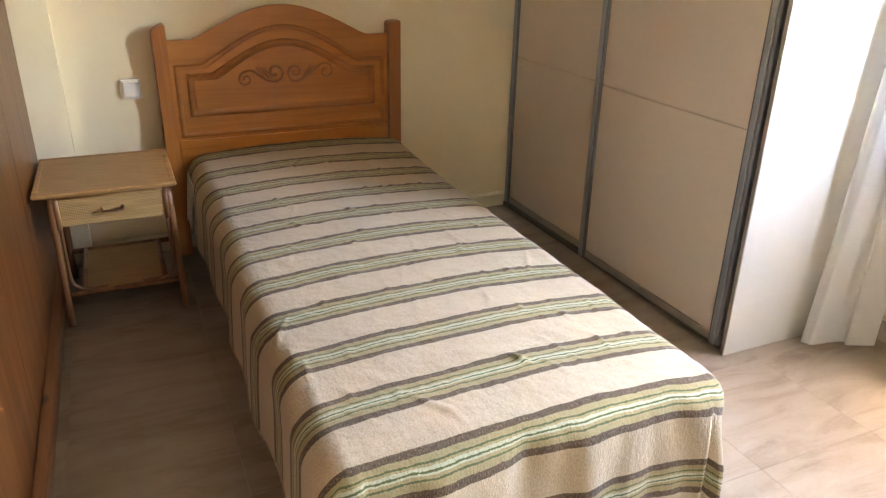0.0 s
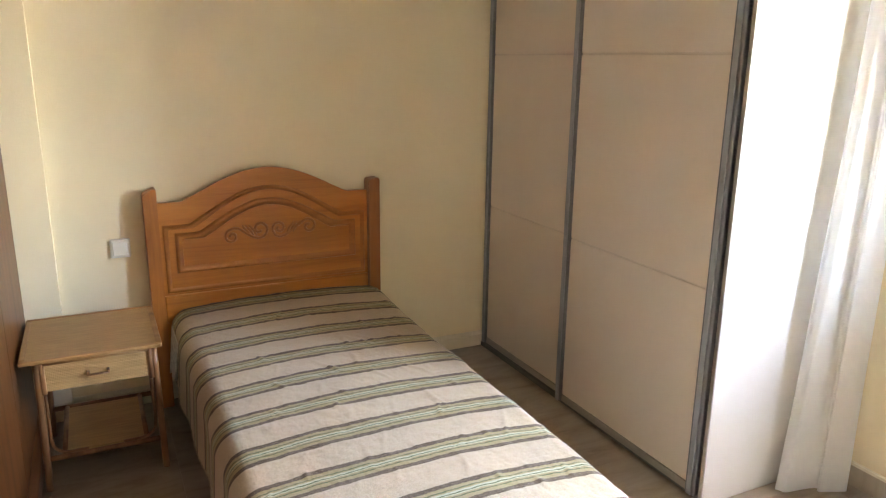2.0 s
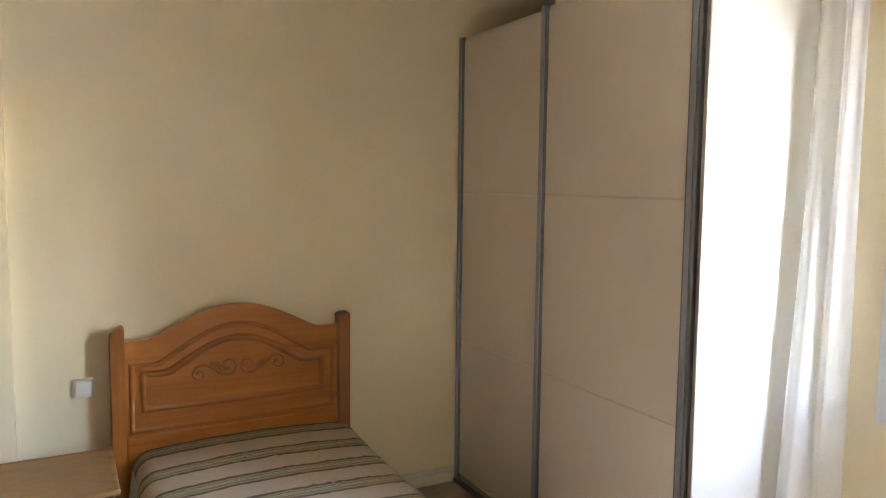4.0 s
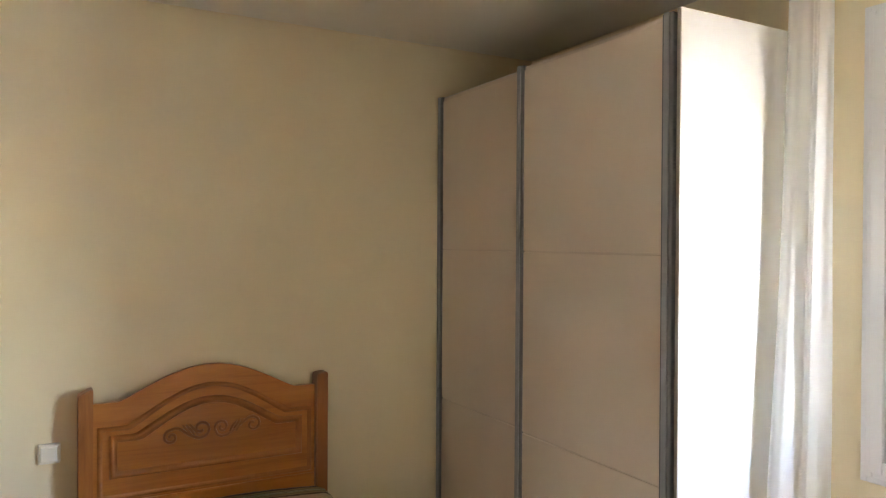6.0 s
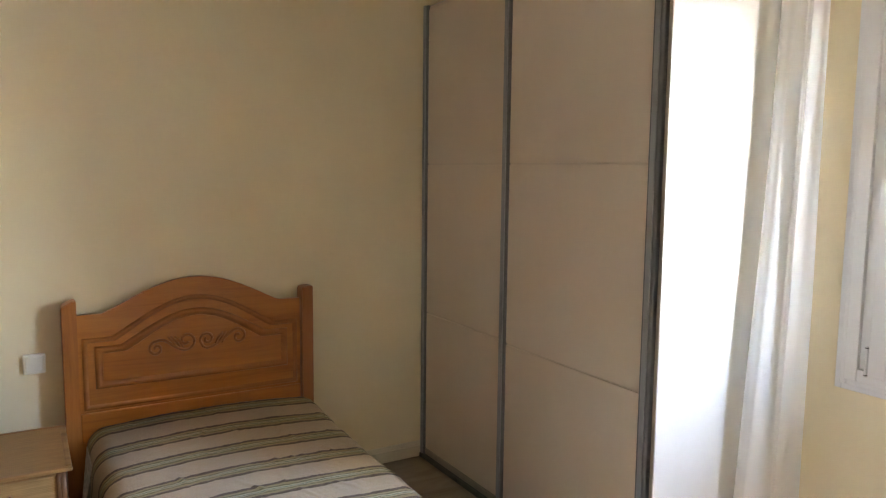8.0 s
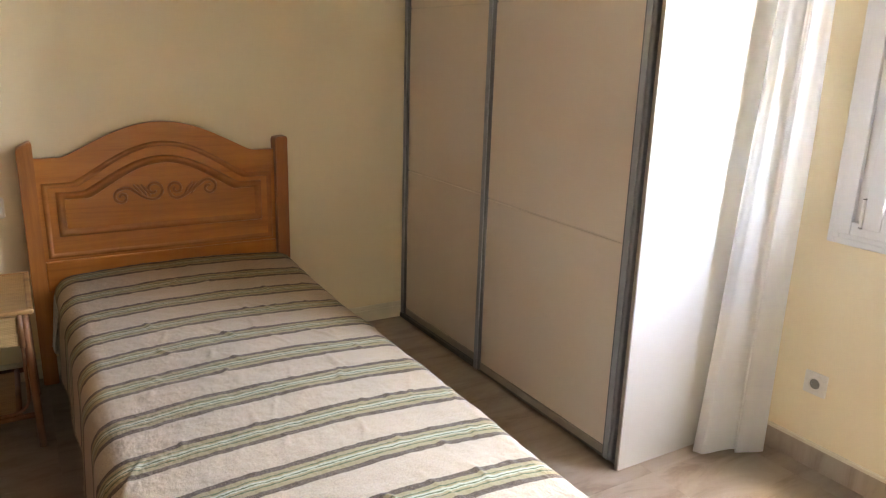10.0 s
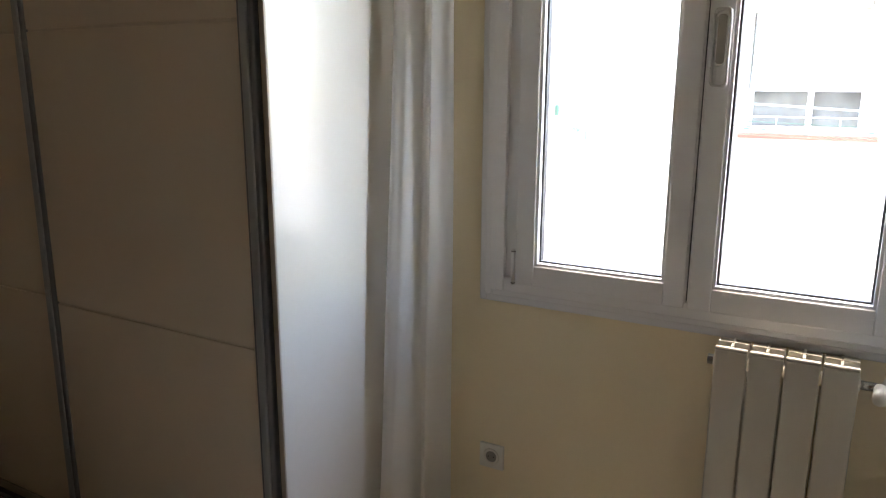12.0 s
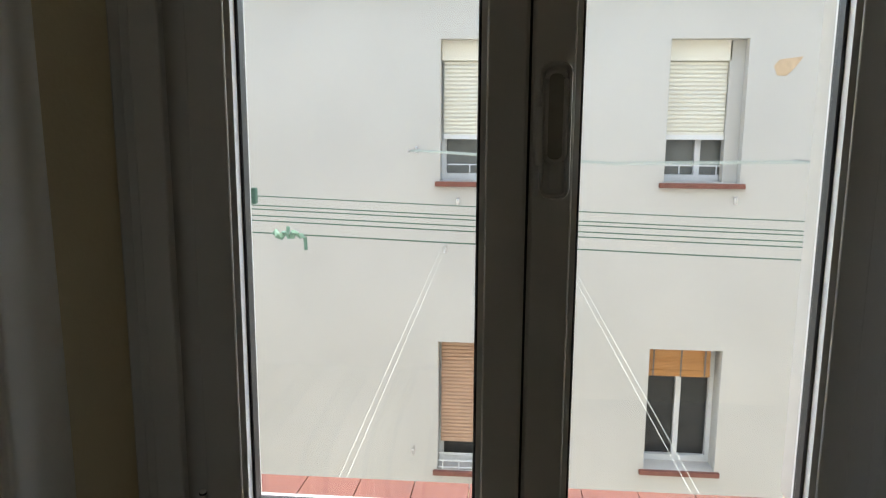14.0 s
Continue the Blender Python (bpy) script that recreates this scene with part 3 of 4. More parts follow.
# ---- nightstand ----
def nightstand():
    n = thing("nightstand", "rattan nightstand with a woven drawer and lower shelf", "nightstand")
    x0, x1, y0, y1, h = -0.246, 0.209, 2.560, 3.05, 0.526
    legs0, x0 = x0, x0 - 0.024
    top = part("tabletop", boxed(x0 + 0.018, x1 - 0.018, y0 + 0.018, y1 - 0.018, h - 0.014, h - 0.003, 0.002), M_CANE, n, "woven cane top")
    for a, b in (((x0, y0), (x1, y0)), ((x1, y0), (x1, y1)), ((x1, y1), (x0, y1)), ((x0, y1), (x0, y0))):
        bm = bmesh.new()
        lo, hi = min(a[0], b[0]), max(a[0], b[0])
        la, lb = min(a[1], b[1]), max(a[1], b[1])
        if lo == hi:
            sx = lo if lo == x0 else hi - 0.022
            box(bm, sx, sx + 0.022, la + 0.022, lb - 0.022, h - 0.017, h, 0.006)
        else:
            sy = la if la == y0 else lb - 0.022
            box(bm, lo, hi, sy, sy + 0.022, h - 0.017, h, 0.006)
        part("top_edge", bm, M_RATTAN_PALE, top, "pale rattan edge strip")
    x0 = legs0
    for x, y in ((x0 + 0.032, y0 + 0.03), (x1 - 0.032, y0 + 0.03), (x0 + 0.032, y1 - 0.03), (x1 - 0.032, y1 - 0.03)):
        bm = bmesh.new()
        sx, sy = (-1 if x < 0 else 1), (-1 if y < 2.8 else 1)
        tube(bm, [(x + sx * 0.010 * (1 - k / 6), y + sy * 0.010 * (1 - k / 6), h * 0.967 * k / 6 + 0.0) for k in range(7)], 0.013, 10)
        part("leg", bm, M_RATTAN, n, "rattan pole leg", True)
    # drawer case and drawer
    part("case", boxed(x0 + 0.045, x1 - 0.045, y0 + 0.05, y1 - 0.04, 0.385, 0.508), M_CANE, n)
    d = part("drawer", boxed(x0 + 0.052, x1 - 0.052, y0 + 0.024, y0 + 0.05, 0.392, 0.496, 0.003), M_CANE, n, "woven cane drawer front")
    fr = bmesh.new()
    xa, xb, za, zb, yy = x0 + 0.049, x1 - 0.049, 0.388, 0.500, y0 + 0.022
    for p, q in (((xa, zb), (xb, zb)), ((xb, zb), (xb, za)), ((xa, za), (xa, zb))):
        tube(fr, [(p[0], yy, p[1]), (q[0], yy, q[1])], 0.006, 8)
    part("drawer_frame", fr, M_RATTAN_PALE, d, "", True)
    cx = (x0 + x1) / 2
    hd = bmesh.new()
    tube(hd, [(cx - 0.036, y0 - 0.001, 0.443), (cx + 0.036, y0 - 0.001, 0.443)], 0.0042, 8)
    for s in (-0.034, 0.034):
        tube(hd, [(cx + s, y0 - 0.004, 0.446), (cx + s, y0 + 0.026, 0.448)], 0.0055, 8)
    part("handle", hd, M_RATTAN, d, "small cane bar handle", True)
    for sx in (x0 + 0.045, x1 - 0.045):
        bm = bmesh.new()
        tube(bm, [(sx, y0 + 0.024, 0.385), (sx, y0 + 0.024, 0.51)], 0.010, 8)
        part("cane_strip", bm, M_RATTAN, n, "", True)
    # lower shelf with rails and bent brackets
    part("shelf", boxed(x0 + 0.085, x1 - 0.085, y0 + 0.05, y1 - 0.05, 0.120, 0.130, 0.002), M_CANE, n, "woven cane shelf")
    for p, q in (((x0 + 0.03, y0 + 0.028), (x1 - 0.03, y0 + 0.028)), ((x0 + 0.03, y1 - 0.028), (x1 - 0.03, y1 - 0.028)), ((x0 + 0.085, y0 + 0.03), (x0 + 0.085, y1 - 0.03)), ((x1 - 0.085, y0 + 0.03), (x1 - 0.085, y1 - 0.03))):
        bm = bmesh.new()
        tube(bm, [(p[0], p[1], 0.123), (q[0], q[1], 0.123)], 0.011, 8)
        part("shelf_rail", bm, M_RATTAN, n, "", True)
    for x, s in ((x0 + 0.047, 1), (x1 - 0.047, -1)):
        bm = bmesh.new()
        pts = [(x, y0 + 0.026, 0.385 - 0.02 * k) for k in range(10)]
        pts += [(x + s * 0.055 * (1 - math.cos(a)), y0 + 0.026, 0.195 - 0.055 * math.sin(a)) for a in (0.3, 0.6, 0.9, 1.2, 1.57)]
        pts += [(x + s * 0.12, y0 + 0.026, 0.139)]
        tube(bm, pts, 0.006, 8)
        part("bent_bracket", bm, M_RATTAN, n, "bent cane bracket", True)
    return n


nightstand()


# ---- wall fittings ----
def light_switch():
    s = thing("light_switch", "white square rocker light switch on the wall above the nightstand", "light switch")
    part("mount", boxed(0.069, 0.154, NY - 0.017, NY, 0.714, 0.800, 0.008, 3), M_WHITE_PLASTIC, s)
    part("rocker", boxed(0.079, 0.144, NY - 0.024, NY - 0.016, 0.725, 0.789, 0.004), M_WHITE_PLASTIC, s)


light_switch()


def socket():
    s = thing("wall_socket", "white round-recess wall socket above the skirting", "socket")
    yc, zc = 1.197, 0.315
    part("plate", boxed(WX - 0.010, WX, yc - 0.042, yc + 0.042, zc - 0.042, zc + 0.042, 0.004), M_WHITE_PLASTIC, s)
    bm = bmesh.new()
    n = 24
    rings = [[bm.verts.new((x, yc + r * math.cos(2 * math.pi * k / n), zc + r * math.sin(2 * math.pi * k / n))) for k in range(n)] for x, r in ((WX - 0.0105, 0.028), (WX - 0.014, 0.026), (WX - 0.014, 0.021), (WX - 0.0115, 0.019))]
    for a, b in zip(rings, rings[1:]):
        for k in range(n):
            bm.faces.new((a[k], a[(k + 1) % n], b[(k + 1) % n], b[k]))
    part("collar", bm, M_WHITE_PLASTIC, s, "", True)
    # nearly flat disc, dark colour paints the shade of the well
    bm = bmesh.new()
    bmesh.ops.create_circle(bm, cap_ends=True, segments=24, radius=0.0185, matrix=pose(WX - 0.0108, yc, zc, 0, 90, 0))
    part("recess", bm, M_RECESS, s, "socket well with its shade painted dark")
    for dy in (-0.0095, 0.0095):
        bm = bmesh.new()
        tube(bm, [(WX - 0.0109, yc + dy, zc), (WX - 0.0125, yc + dy, zc)], 0.0026, 8)
        part("contact", bm, M_CHROME, s)


socket()

# ---- window ----
def window():
    w = tagged(new("window_1"), "white double casement window with an aluminium frame and shutter box", "window", kind="structure")
    x = WX
    oy0, oy1, oz0, oz1 = 0.100, 1.246, 0.831, 2.465
    # moulded trim round the opening, in three steps
    for k, (a, d) in enumerate(((0.0, 0.012), (0.022, 0.022), (0.040, 0.030))):
        y0, y1, z0, z1 = oy0 + a, oy1 - a, oz0 + a, oz1 - a
        wd = 0.024 if k < 2 else 0.045
        bm = bmesh.new()
        box(bm, x - d, x + 0.0 if k == 0 else x - d + 0.02, y0, y0 + wd, z0, z1, 0.003)
        box(bm, x - d, x + 0.0 if k == 0 else x - d + 0.02, y1 - wd, y1, z0, z1, 0.003)
        box(bm, x - d, x + 0.0 if k == 0 else x - d + 0.02, y0 + wd, y1 - wd, z0, z0 + wd, 0.003)
        box(bm, x - d, x + 0.0 if k == 0 else x - d + 0.02, y0 + wd, y1 - wd, z1 - wd, z1, 0.003)
        part("trim", bm, M_WHITE_PVC, w)
    f = bmesh.new()
    box(f, x - 0.012, x + 0.055, oy0 + 0.06, 0.174, oz0 + 0.021, oz1 - 0.04)
    box(f, x - 0.012, x + 0.055, 1.121, oy1 - 0.06, oz0 + 0.021, oz1 - 0.04)
    box(f, x - 0.012, x + 0.055, 0.174, 1.121, oz0 + 0.021, 0.900)
    box(f, x - 0.012, x + 0.055, 0.174, 1.121, 2.235, oz1 - 0.04)
    part("window_frame", f, M_WHITE_PVC, w, "white fixed frame")
    part("shutter_box", boxed(x - 0.026, x + 0.03, 0.144, 1.162, 2.250, 2.415, 0.004), M_WHITE_PVC, w, "white roller shutter box")
    # sashes: outer edges, glass edges
    for y0, y1, g0, g1 in ((0.6410, 1.125, 0.706, 1.057), (0.170, 0.6370, 0.222, 0.570)):
        bm = bmesh.new()
        z0, z1, a, b = 0.896, 2.240, 0.968, 2.170
        for q in ((y0, g0, z0, z1), (g1, y1, z0, z1), (g0, g1, z0, a), (g0, g1, b, z1)):
            box(bm, x - 0.028, x + 0.030, *q)
        s = part("sash", bm, M_WHITE_PVC, w, "white casement sash")
        bm = bmesh.new()
        e = 0.008
        for q in ((y0 + 0.003, g0 - e, z0 + 0.003, z1 - 0.003), (g1 + e, y1 - 0.003, z0 + 0.003, z1 - 0.003), (g0 - e, g1 + e, z0 + 0.003, a - e), (g0 - e, g1 + e, b + e, z1 - 0.003)):
            box(bm, x - 0.034, x - 0.0285, *q, 0.0025, 2)
        part("sash_face", bm, M_WHITE_PVC, s)
        bm = bmesh.new()
        for q in ((g0 - 0.0005, g0 + 0.005, a, b), (g1 - 0.005, g1 + 0.0005, a, b), (g0 + 0.005, g1 - 0.005, a - 0.0005, a + 0.005), (g0 + 0.005, g1 - 0.005, b - 0.005, b + 0.0005)):
            box(bm, x - 0.010, x + 0.012, *q)
        part("gasket", bm, M_DARK, s, "black glazing gasket")
        p = part("pane", boxed(x - 0.002, x + 0.002, g0 - 0.002, g1 + 0.002, a - 0.002, b + 0.002), M_GLASS, s, "clear glass pane")
        p.visible_shadow = False
    part("meeting_strip", boxed(x - 0.020, x + 0.024, 0.6372, 0.6408, 0.897, 2.241), M_DARK, w, "dark gap between the sashes")
    # pull on the meeting stile; its recess is shade painted as grey on a raised grip
    pull = part("handle", boxed(x - 0.040, x - 0.034, 0.584, 0.624, 1.464, 1.648, 0.014, 3), M_WHITE_PVC, w, "white flush window handle")
    part("grip", boxed(x - 0.0425, x - 0.0395, 0.591, 0.617, 1.515, 1.636, 0.0014, 2), M_GRIP_SHADE, pull, "white grip, recess shade put into its grey")
    for name, y0, y1, z0, z1, r in (("rim", 0.5855, 0.6225, 1.4655, 1.6465, 0.012), ("recess_rim", 0.5910, 0.6170, 1.515, 1.636, 0.011)):
        loop = []
        for cy, cz, a in ((y1 - r, z1 - r, 0), (y0 + r, z1 - r, 90), (y0 + r, z0 + r, 180), (y1 - r, z0 + r, 270)):
            loop += [(x - (0.0405 if name == "rim" else 0.0425), cy + r * math.cos(radians(a + q)), cz + r * math.sin(radians(a + q))) for q in (0, 22, 45, 68, 90)]
        part(name, tube(bmesh.new(), loop + loop[:1], 0.0032, 8), M_WHITE_PVC, pull, "", True)
    part("lever", boxed(x - 0.050, x - 0.040, 0.621, 0.630, 1.51, 1.59, 0.003), M_WHITE_PVC, pull)
    for y, z in ((1.1275, 0.950), (1.1275, 2.14), (0.1675, 0.950), (0.1675, 2.14)):
        h = part("hinge", tube(bmesh.new(), [(x - 0.036, y, z - 0.052), (x - 0.036, y, z + 0.052)], 0.0052, 10), M_WHITE_PVC, w, "white barrel hinge", True)
        for dz in (-0.048, 0.046):
            part("collar", tube(bmesh.new(), [(x - 0.036, y, z + dz), (x - 0.036, y, z + dz + 0.003)], 0.0060, 10), M_GAP, h)
    # shutter strap winder beside the frame
    st = part("strap_guide", boxed(x - 0.020, x - 0.0005, 0.061, 0.093, 0.93, 1.08, 0.006), M_WHITE_PLASTIC, w, "shutter strap guide")
    part("strap", boxed(x - 0.023, x - 0.020, 0.068, 0.086, 1.07, 2.35), M_WHITE_PLASTIC, st)
    part("slot", boxed(x - 0.0225, x - 0.0195, 0.065, 0.089, 1.056, 1.066), M_DARK, st)
    return w


window()

# outer sill of sloping terracotta tiles, and the white ledge of the frame
setting("window_reveal", boxed(WX + 0.10, WX + 0.289, WY0 + 0.0005, WY0 + 0.006, 0.88, WZ1 - 0.001), M_FACADE, "white rendered outer reveal of the window", "reveal")
sill = setting("window_sill", boxed(WX + 0.10, WX + 0.29, WY0 - 0.02, WY1 + 0.02, 0.818, 0.835, 0.003), M_SILL_JOINT, "red terracotta outer window sill", "window sill")
part("ledge", boxed(WX + 0.056, WX + 0.10, WY0 + 0.001, WY1 - 0.001, 0.852, 0.925, 0.004), M_WHITE_PVC, sill, "white frame ledge")
SILL_TILE = 0.110
tile_mesh = None
cut = part("tile", boxed(0, 0.205, -0.0398, -0.0002, 0, 0.014, 0.0008), M_TERRA, sill)
cut.matrix_basis = pose(WX + 0.102, 1.208, 0.856, 0, 4, 0)
y = 1.168
while y > WY0 + 0.02:
    if tile_mesh is None:
        t = part("tile", boxed(0, 0.205, 0.0008 - SILL_TILE, -0.0008, 0, 0.014, 0.0008), M_TERRA, sill)
        tile_mesh = t.data
    else:
        t = new("tile", tile_mesh)
        t.parent = sill
    t.matrix_basis = pose(WX + 0.102, y, 0.856, 0, 4, 0)
    y -= SILL_TILE


# ---- curtains ----
def curtain(name, label, ya, yb, xa, xb, flare, seed, folds):
    """A gathered length of sheer cloth from the pole to the floor. The foot spreads by flare (dx, dy at either edge)."""
    c = thing(name, label, "curtain", "curtains at the window")
    n, rows = 150, 46
    z1 = 2.622
    pts = []
    for r in range(rows + 1):
        t = r / rows
        z = 0.012 + (z1 - 0.012) * (1 - t)
        low = t ** 1.4
        for k in range(n + 1):
            u = k / n
            ph = 2 * math.pi * folds * u + seed
            depth = (0.022 + 0.012 * noise.noise((u * 4, seed, 0))) * (0.55 + 0.45 * t)
            px = xa + (xb - xa) * u + 0.004 * math.sin(ph * 2.7 + 3 * t) + depth * math.sin(ph + 0.5 * noise.noise((u * 3, t * 1.6, seed)))
            py = ya + (yb - ya) * u + 0.35 * depth * math.cos(ph * 0.5 + t)
            fx, fy = flare[0] + (flare[2] - flare[0]) * u, flare[1] + (flare[3] - flare[1]) * u
            px += fx * low + 0.016 * noise.noise((u * 6, t * 3, seed + 3)) * t
            py += fy * low
            pts.append((min(px, WX - 0.045), py, z))
    w = n + 1
    me = bpy.data.meshes.new("cloth")
    me.from_pydata(pts, [], [(i * w + j, i * w + j + 1, (i + 1) * w + j + 1, (i + 1) * w + j) for i in range(rows) for j in range(n)])
    me.materials.append(M_SHEER)
    me.shade_smooth()
    cl = new("cloth", me)
    cl.parent = c
    # sewn hem along the foot
    hm = bpy.data.meshes.new("hem")
    seg = pts[-4 * w:]
    hm.from_pydata([(p[0] - 0.002, p[1] - 0.002, p[2]) for p in seg], [], [(i * w + j, i * w + j + 1, (i + 1) * w + j + 1, (i + 1) * w + j) for i in range(3) for j in range(n)])
    hm.materials.append(M_SHEER)
    hm.shade_smooth()
    he = new("hem", hm)
    he.parent = c
    return c


curtain("curtain", "white sheer curtain gathered beside the wardrobe, reaching the floor", 1.428, 1.272, 2.405, 2.435, (-0.150, 0.008, 0.045, 0.030), 2.6, 1.7)
curtain("curtain", "white sheer curtain gathered past the window's edge", 0.115, -0.16, 2.41, 2.43, (-0.03, 0.03, 0.0, 0.0), 2.1, 3.6)


def curtain_pole():
    p = thing("curtain_pole", "brown wooden curtain pole with ball ends and brackets", "curtain pole")
    part("pole", tube(bmesh.new(), [(2.42, -0.28, 2.636), (2.42, 1.40, 2.636)], 0.012, 12), M_HB_Z, p, "", True)
    for y in (-0.29, 1.41):
        bm = bmesh.new()
        bmesh.ops.create_uvsphere(bm, u_segments=12, v_segments=8, radius=0.018, matrix=pose(2.42, y, 2.636))
        part("finial", bm, M_HB_Z, p, "", True)
    for y in (-0.2, 1.33):
        part("bracket", tube(bmesh.new(), [(2.42, y, 2.624), (2.48, y, 2.621), (WX, y, 2.621)], 0.006, 8), M_HB_Z, p)


curtain_pole()


# ---- radiator ----
def radiator():
    r = thing("radiator", "four-section white enamelled aluminium radiator under the window", "radiator")
    y1, pitch, xf, top, bottom = 0.549, 0.080, 2.465, 0.842, 0.235
    for k in range(4):
        ya, yb = y1 - (k + 1) * pitch, y1 - k * pitch
        bm = bmesh.new()
        box(bm, xf, xf + 0.012, ya + 0.002, yb - 0.002, bottom + 0.02, top - 0.012, 0.004)
        ym = (ya + yb) / 2
        box(bm, xf + 0.012, xf + 0.085, ym - 0.003, ym + 0.003, bottom + 0.01, top - 0.002)
        box(bm, xf + 0.040, xf + 0.046, ya + 0.004, yb - 0.004, bottom + 0.01, top)
        box(bm, xf + 0.080, xf + 0.088, ya + 0.002, yb - 0.002, bottom + 0.02, top - 0.006, 0.003)
        box(bm, xf - 0.001, xf + 0.010, ya + 0.002, yb - 0.002, top - 0.013, top - 0.002, 0.004)
        part("section", bm, M_RAD, r, "white enamelled section")
    for z in (top - 0.055, bottom + 0.055):
        part("header", tube(bmesh.new(), [(xf + 0.045, y1 - 4 * pitch - 0.002, z), (xf + 0.045, y1 + 0.004, z)], 0.016, 12), M_RAD, r, "", True)
    part("bleed_plug", tube(bmesh.new(), [(xf + 0.045, y1 + 0.004, top - 0.055), (xf + 0.045, y1 + 0.018, top - 0.055)], 0.014, 8), M_CHROME, r, "chrome bleed plug")
    ye = y1 - 4 * pitch
    v = part("valve", tube(bmesh.new(), [(xf + 0.045, ye - 0.002, top - 0.055), (xf + 0.045, ye - 0.030, top - 0.055), (xf + 0.045, ye - 0.050, top - 0.055)], 0.011, 10), M_CHROME, r, "chrome valve", True)
    part("knob", tube(bmesh.new(), [(xf + 0.040, ye - 0.042, top - 0.055), (xf + 0.012, ye - 0.042, top - 0.060), (xf - 0.010, ye - 0.042, top - 0.064)], 0.016, 14, lambda u: 0.85 + 0.2 * u), M_WHITE_PLASTIC, v, "white valve knob", True)
    part("pipe", tube(bmesh.new(), [(xf + 0.045, ye - 0.048, top - 0.05), (xf + 0.07, ye - 0.06, top - 0.035), (xf + 0.085, ye - 0.10, top - 0.03), (xf + 0.085, ye - 0.40, top - 0.03)], 0.007, 8), M_RAD, r, "painted pipe", True)
    part("pipe", tube(bmesh.new(), [(xf + 0.045, ye - 0.004, bottom + 0.055), (xf + 0.045, ye - 0.05, bottom + 0.055), (xf + 0.045, ye - 0.05, 0.0)], 0.007, 8), M_RAD, r, "", True)
    for y in (y1 - pitch, y1 - 3 * pitch):
        part("bracket", boxed(xf + 0.046, WX, y - 0.008, y + 0.008, top - 0.12, top - 0.10), M_RAD, r)


radiator()


# ---- yard ----
TOP = 3.10        # made-up roof edge across the yard, just above view to admit sky
HOUSE = 7.0       # roof edge of this house
setting("ground", boxed(-400, 400, -400, 400, -7.3, -7.2), M_GROUND, "grey concrete yard", "ground")


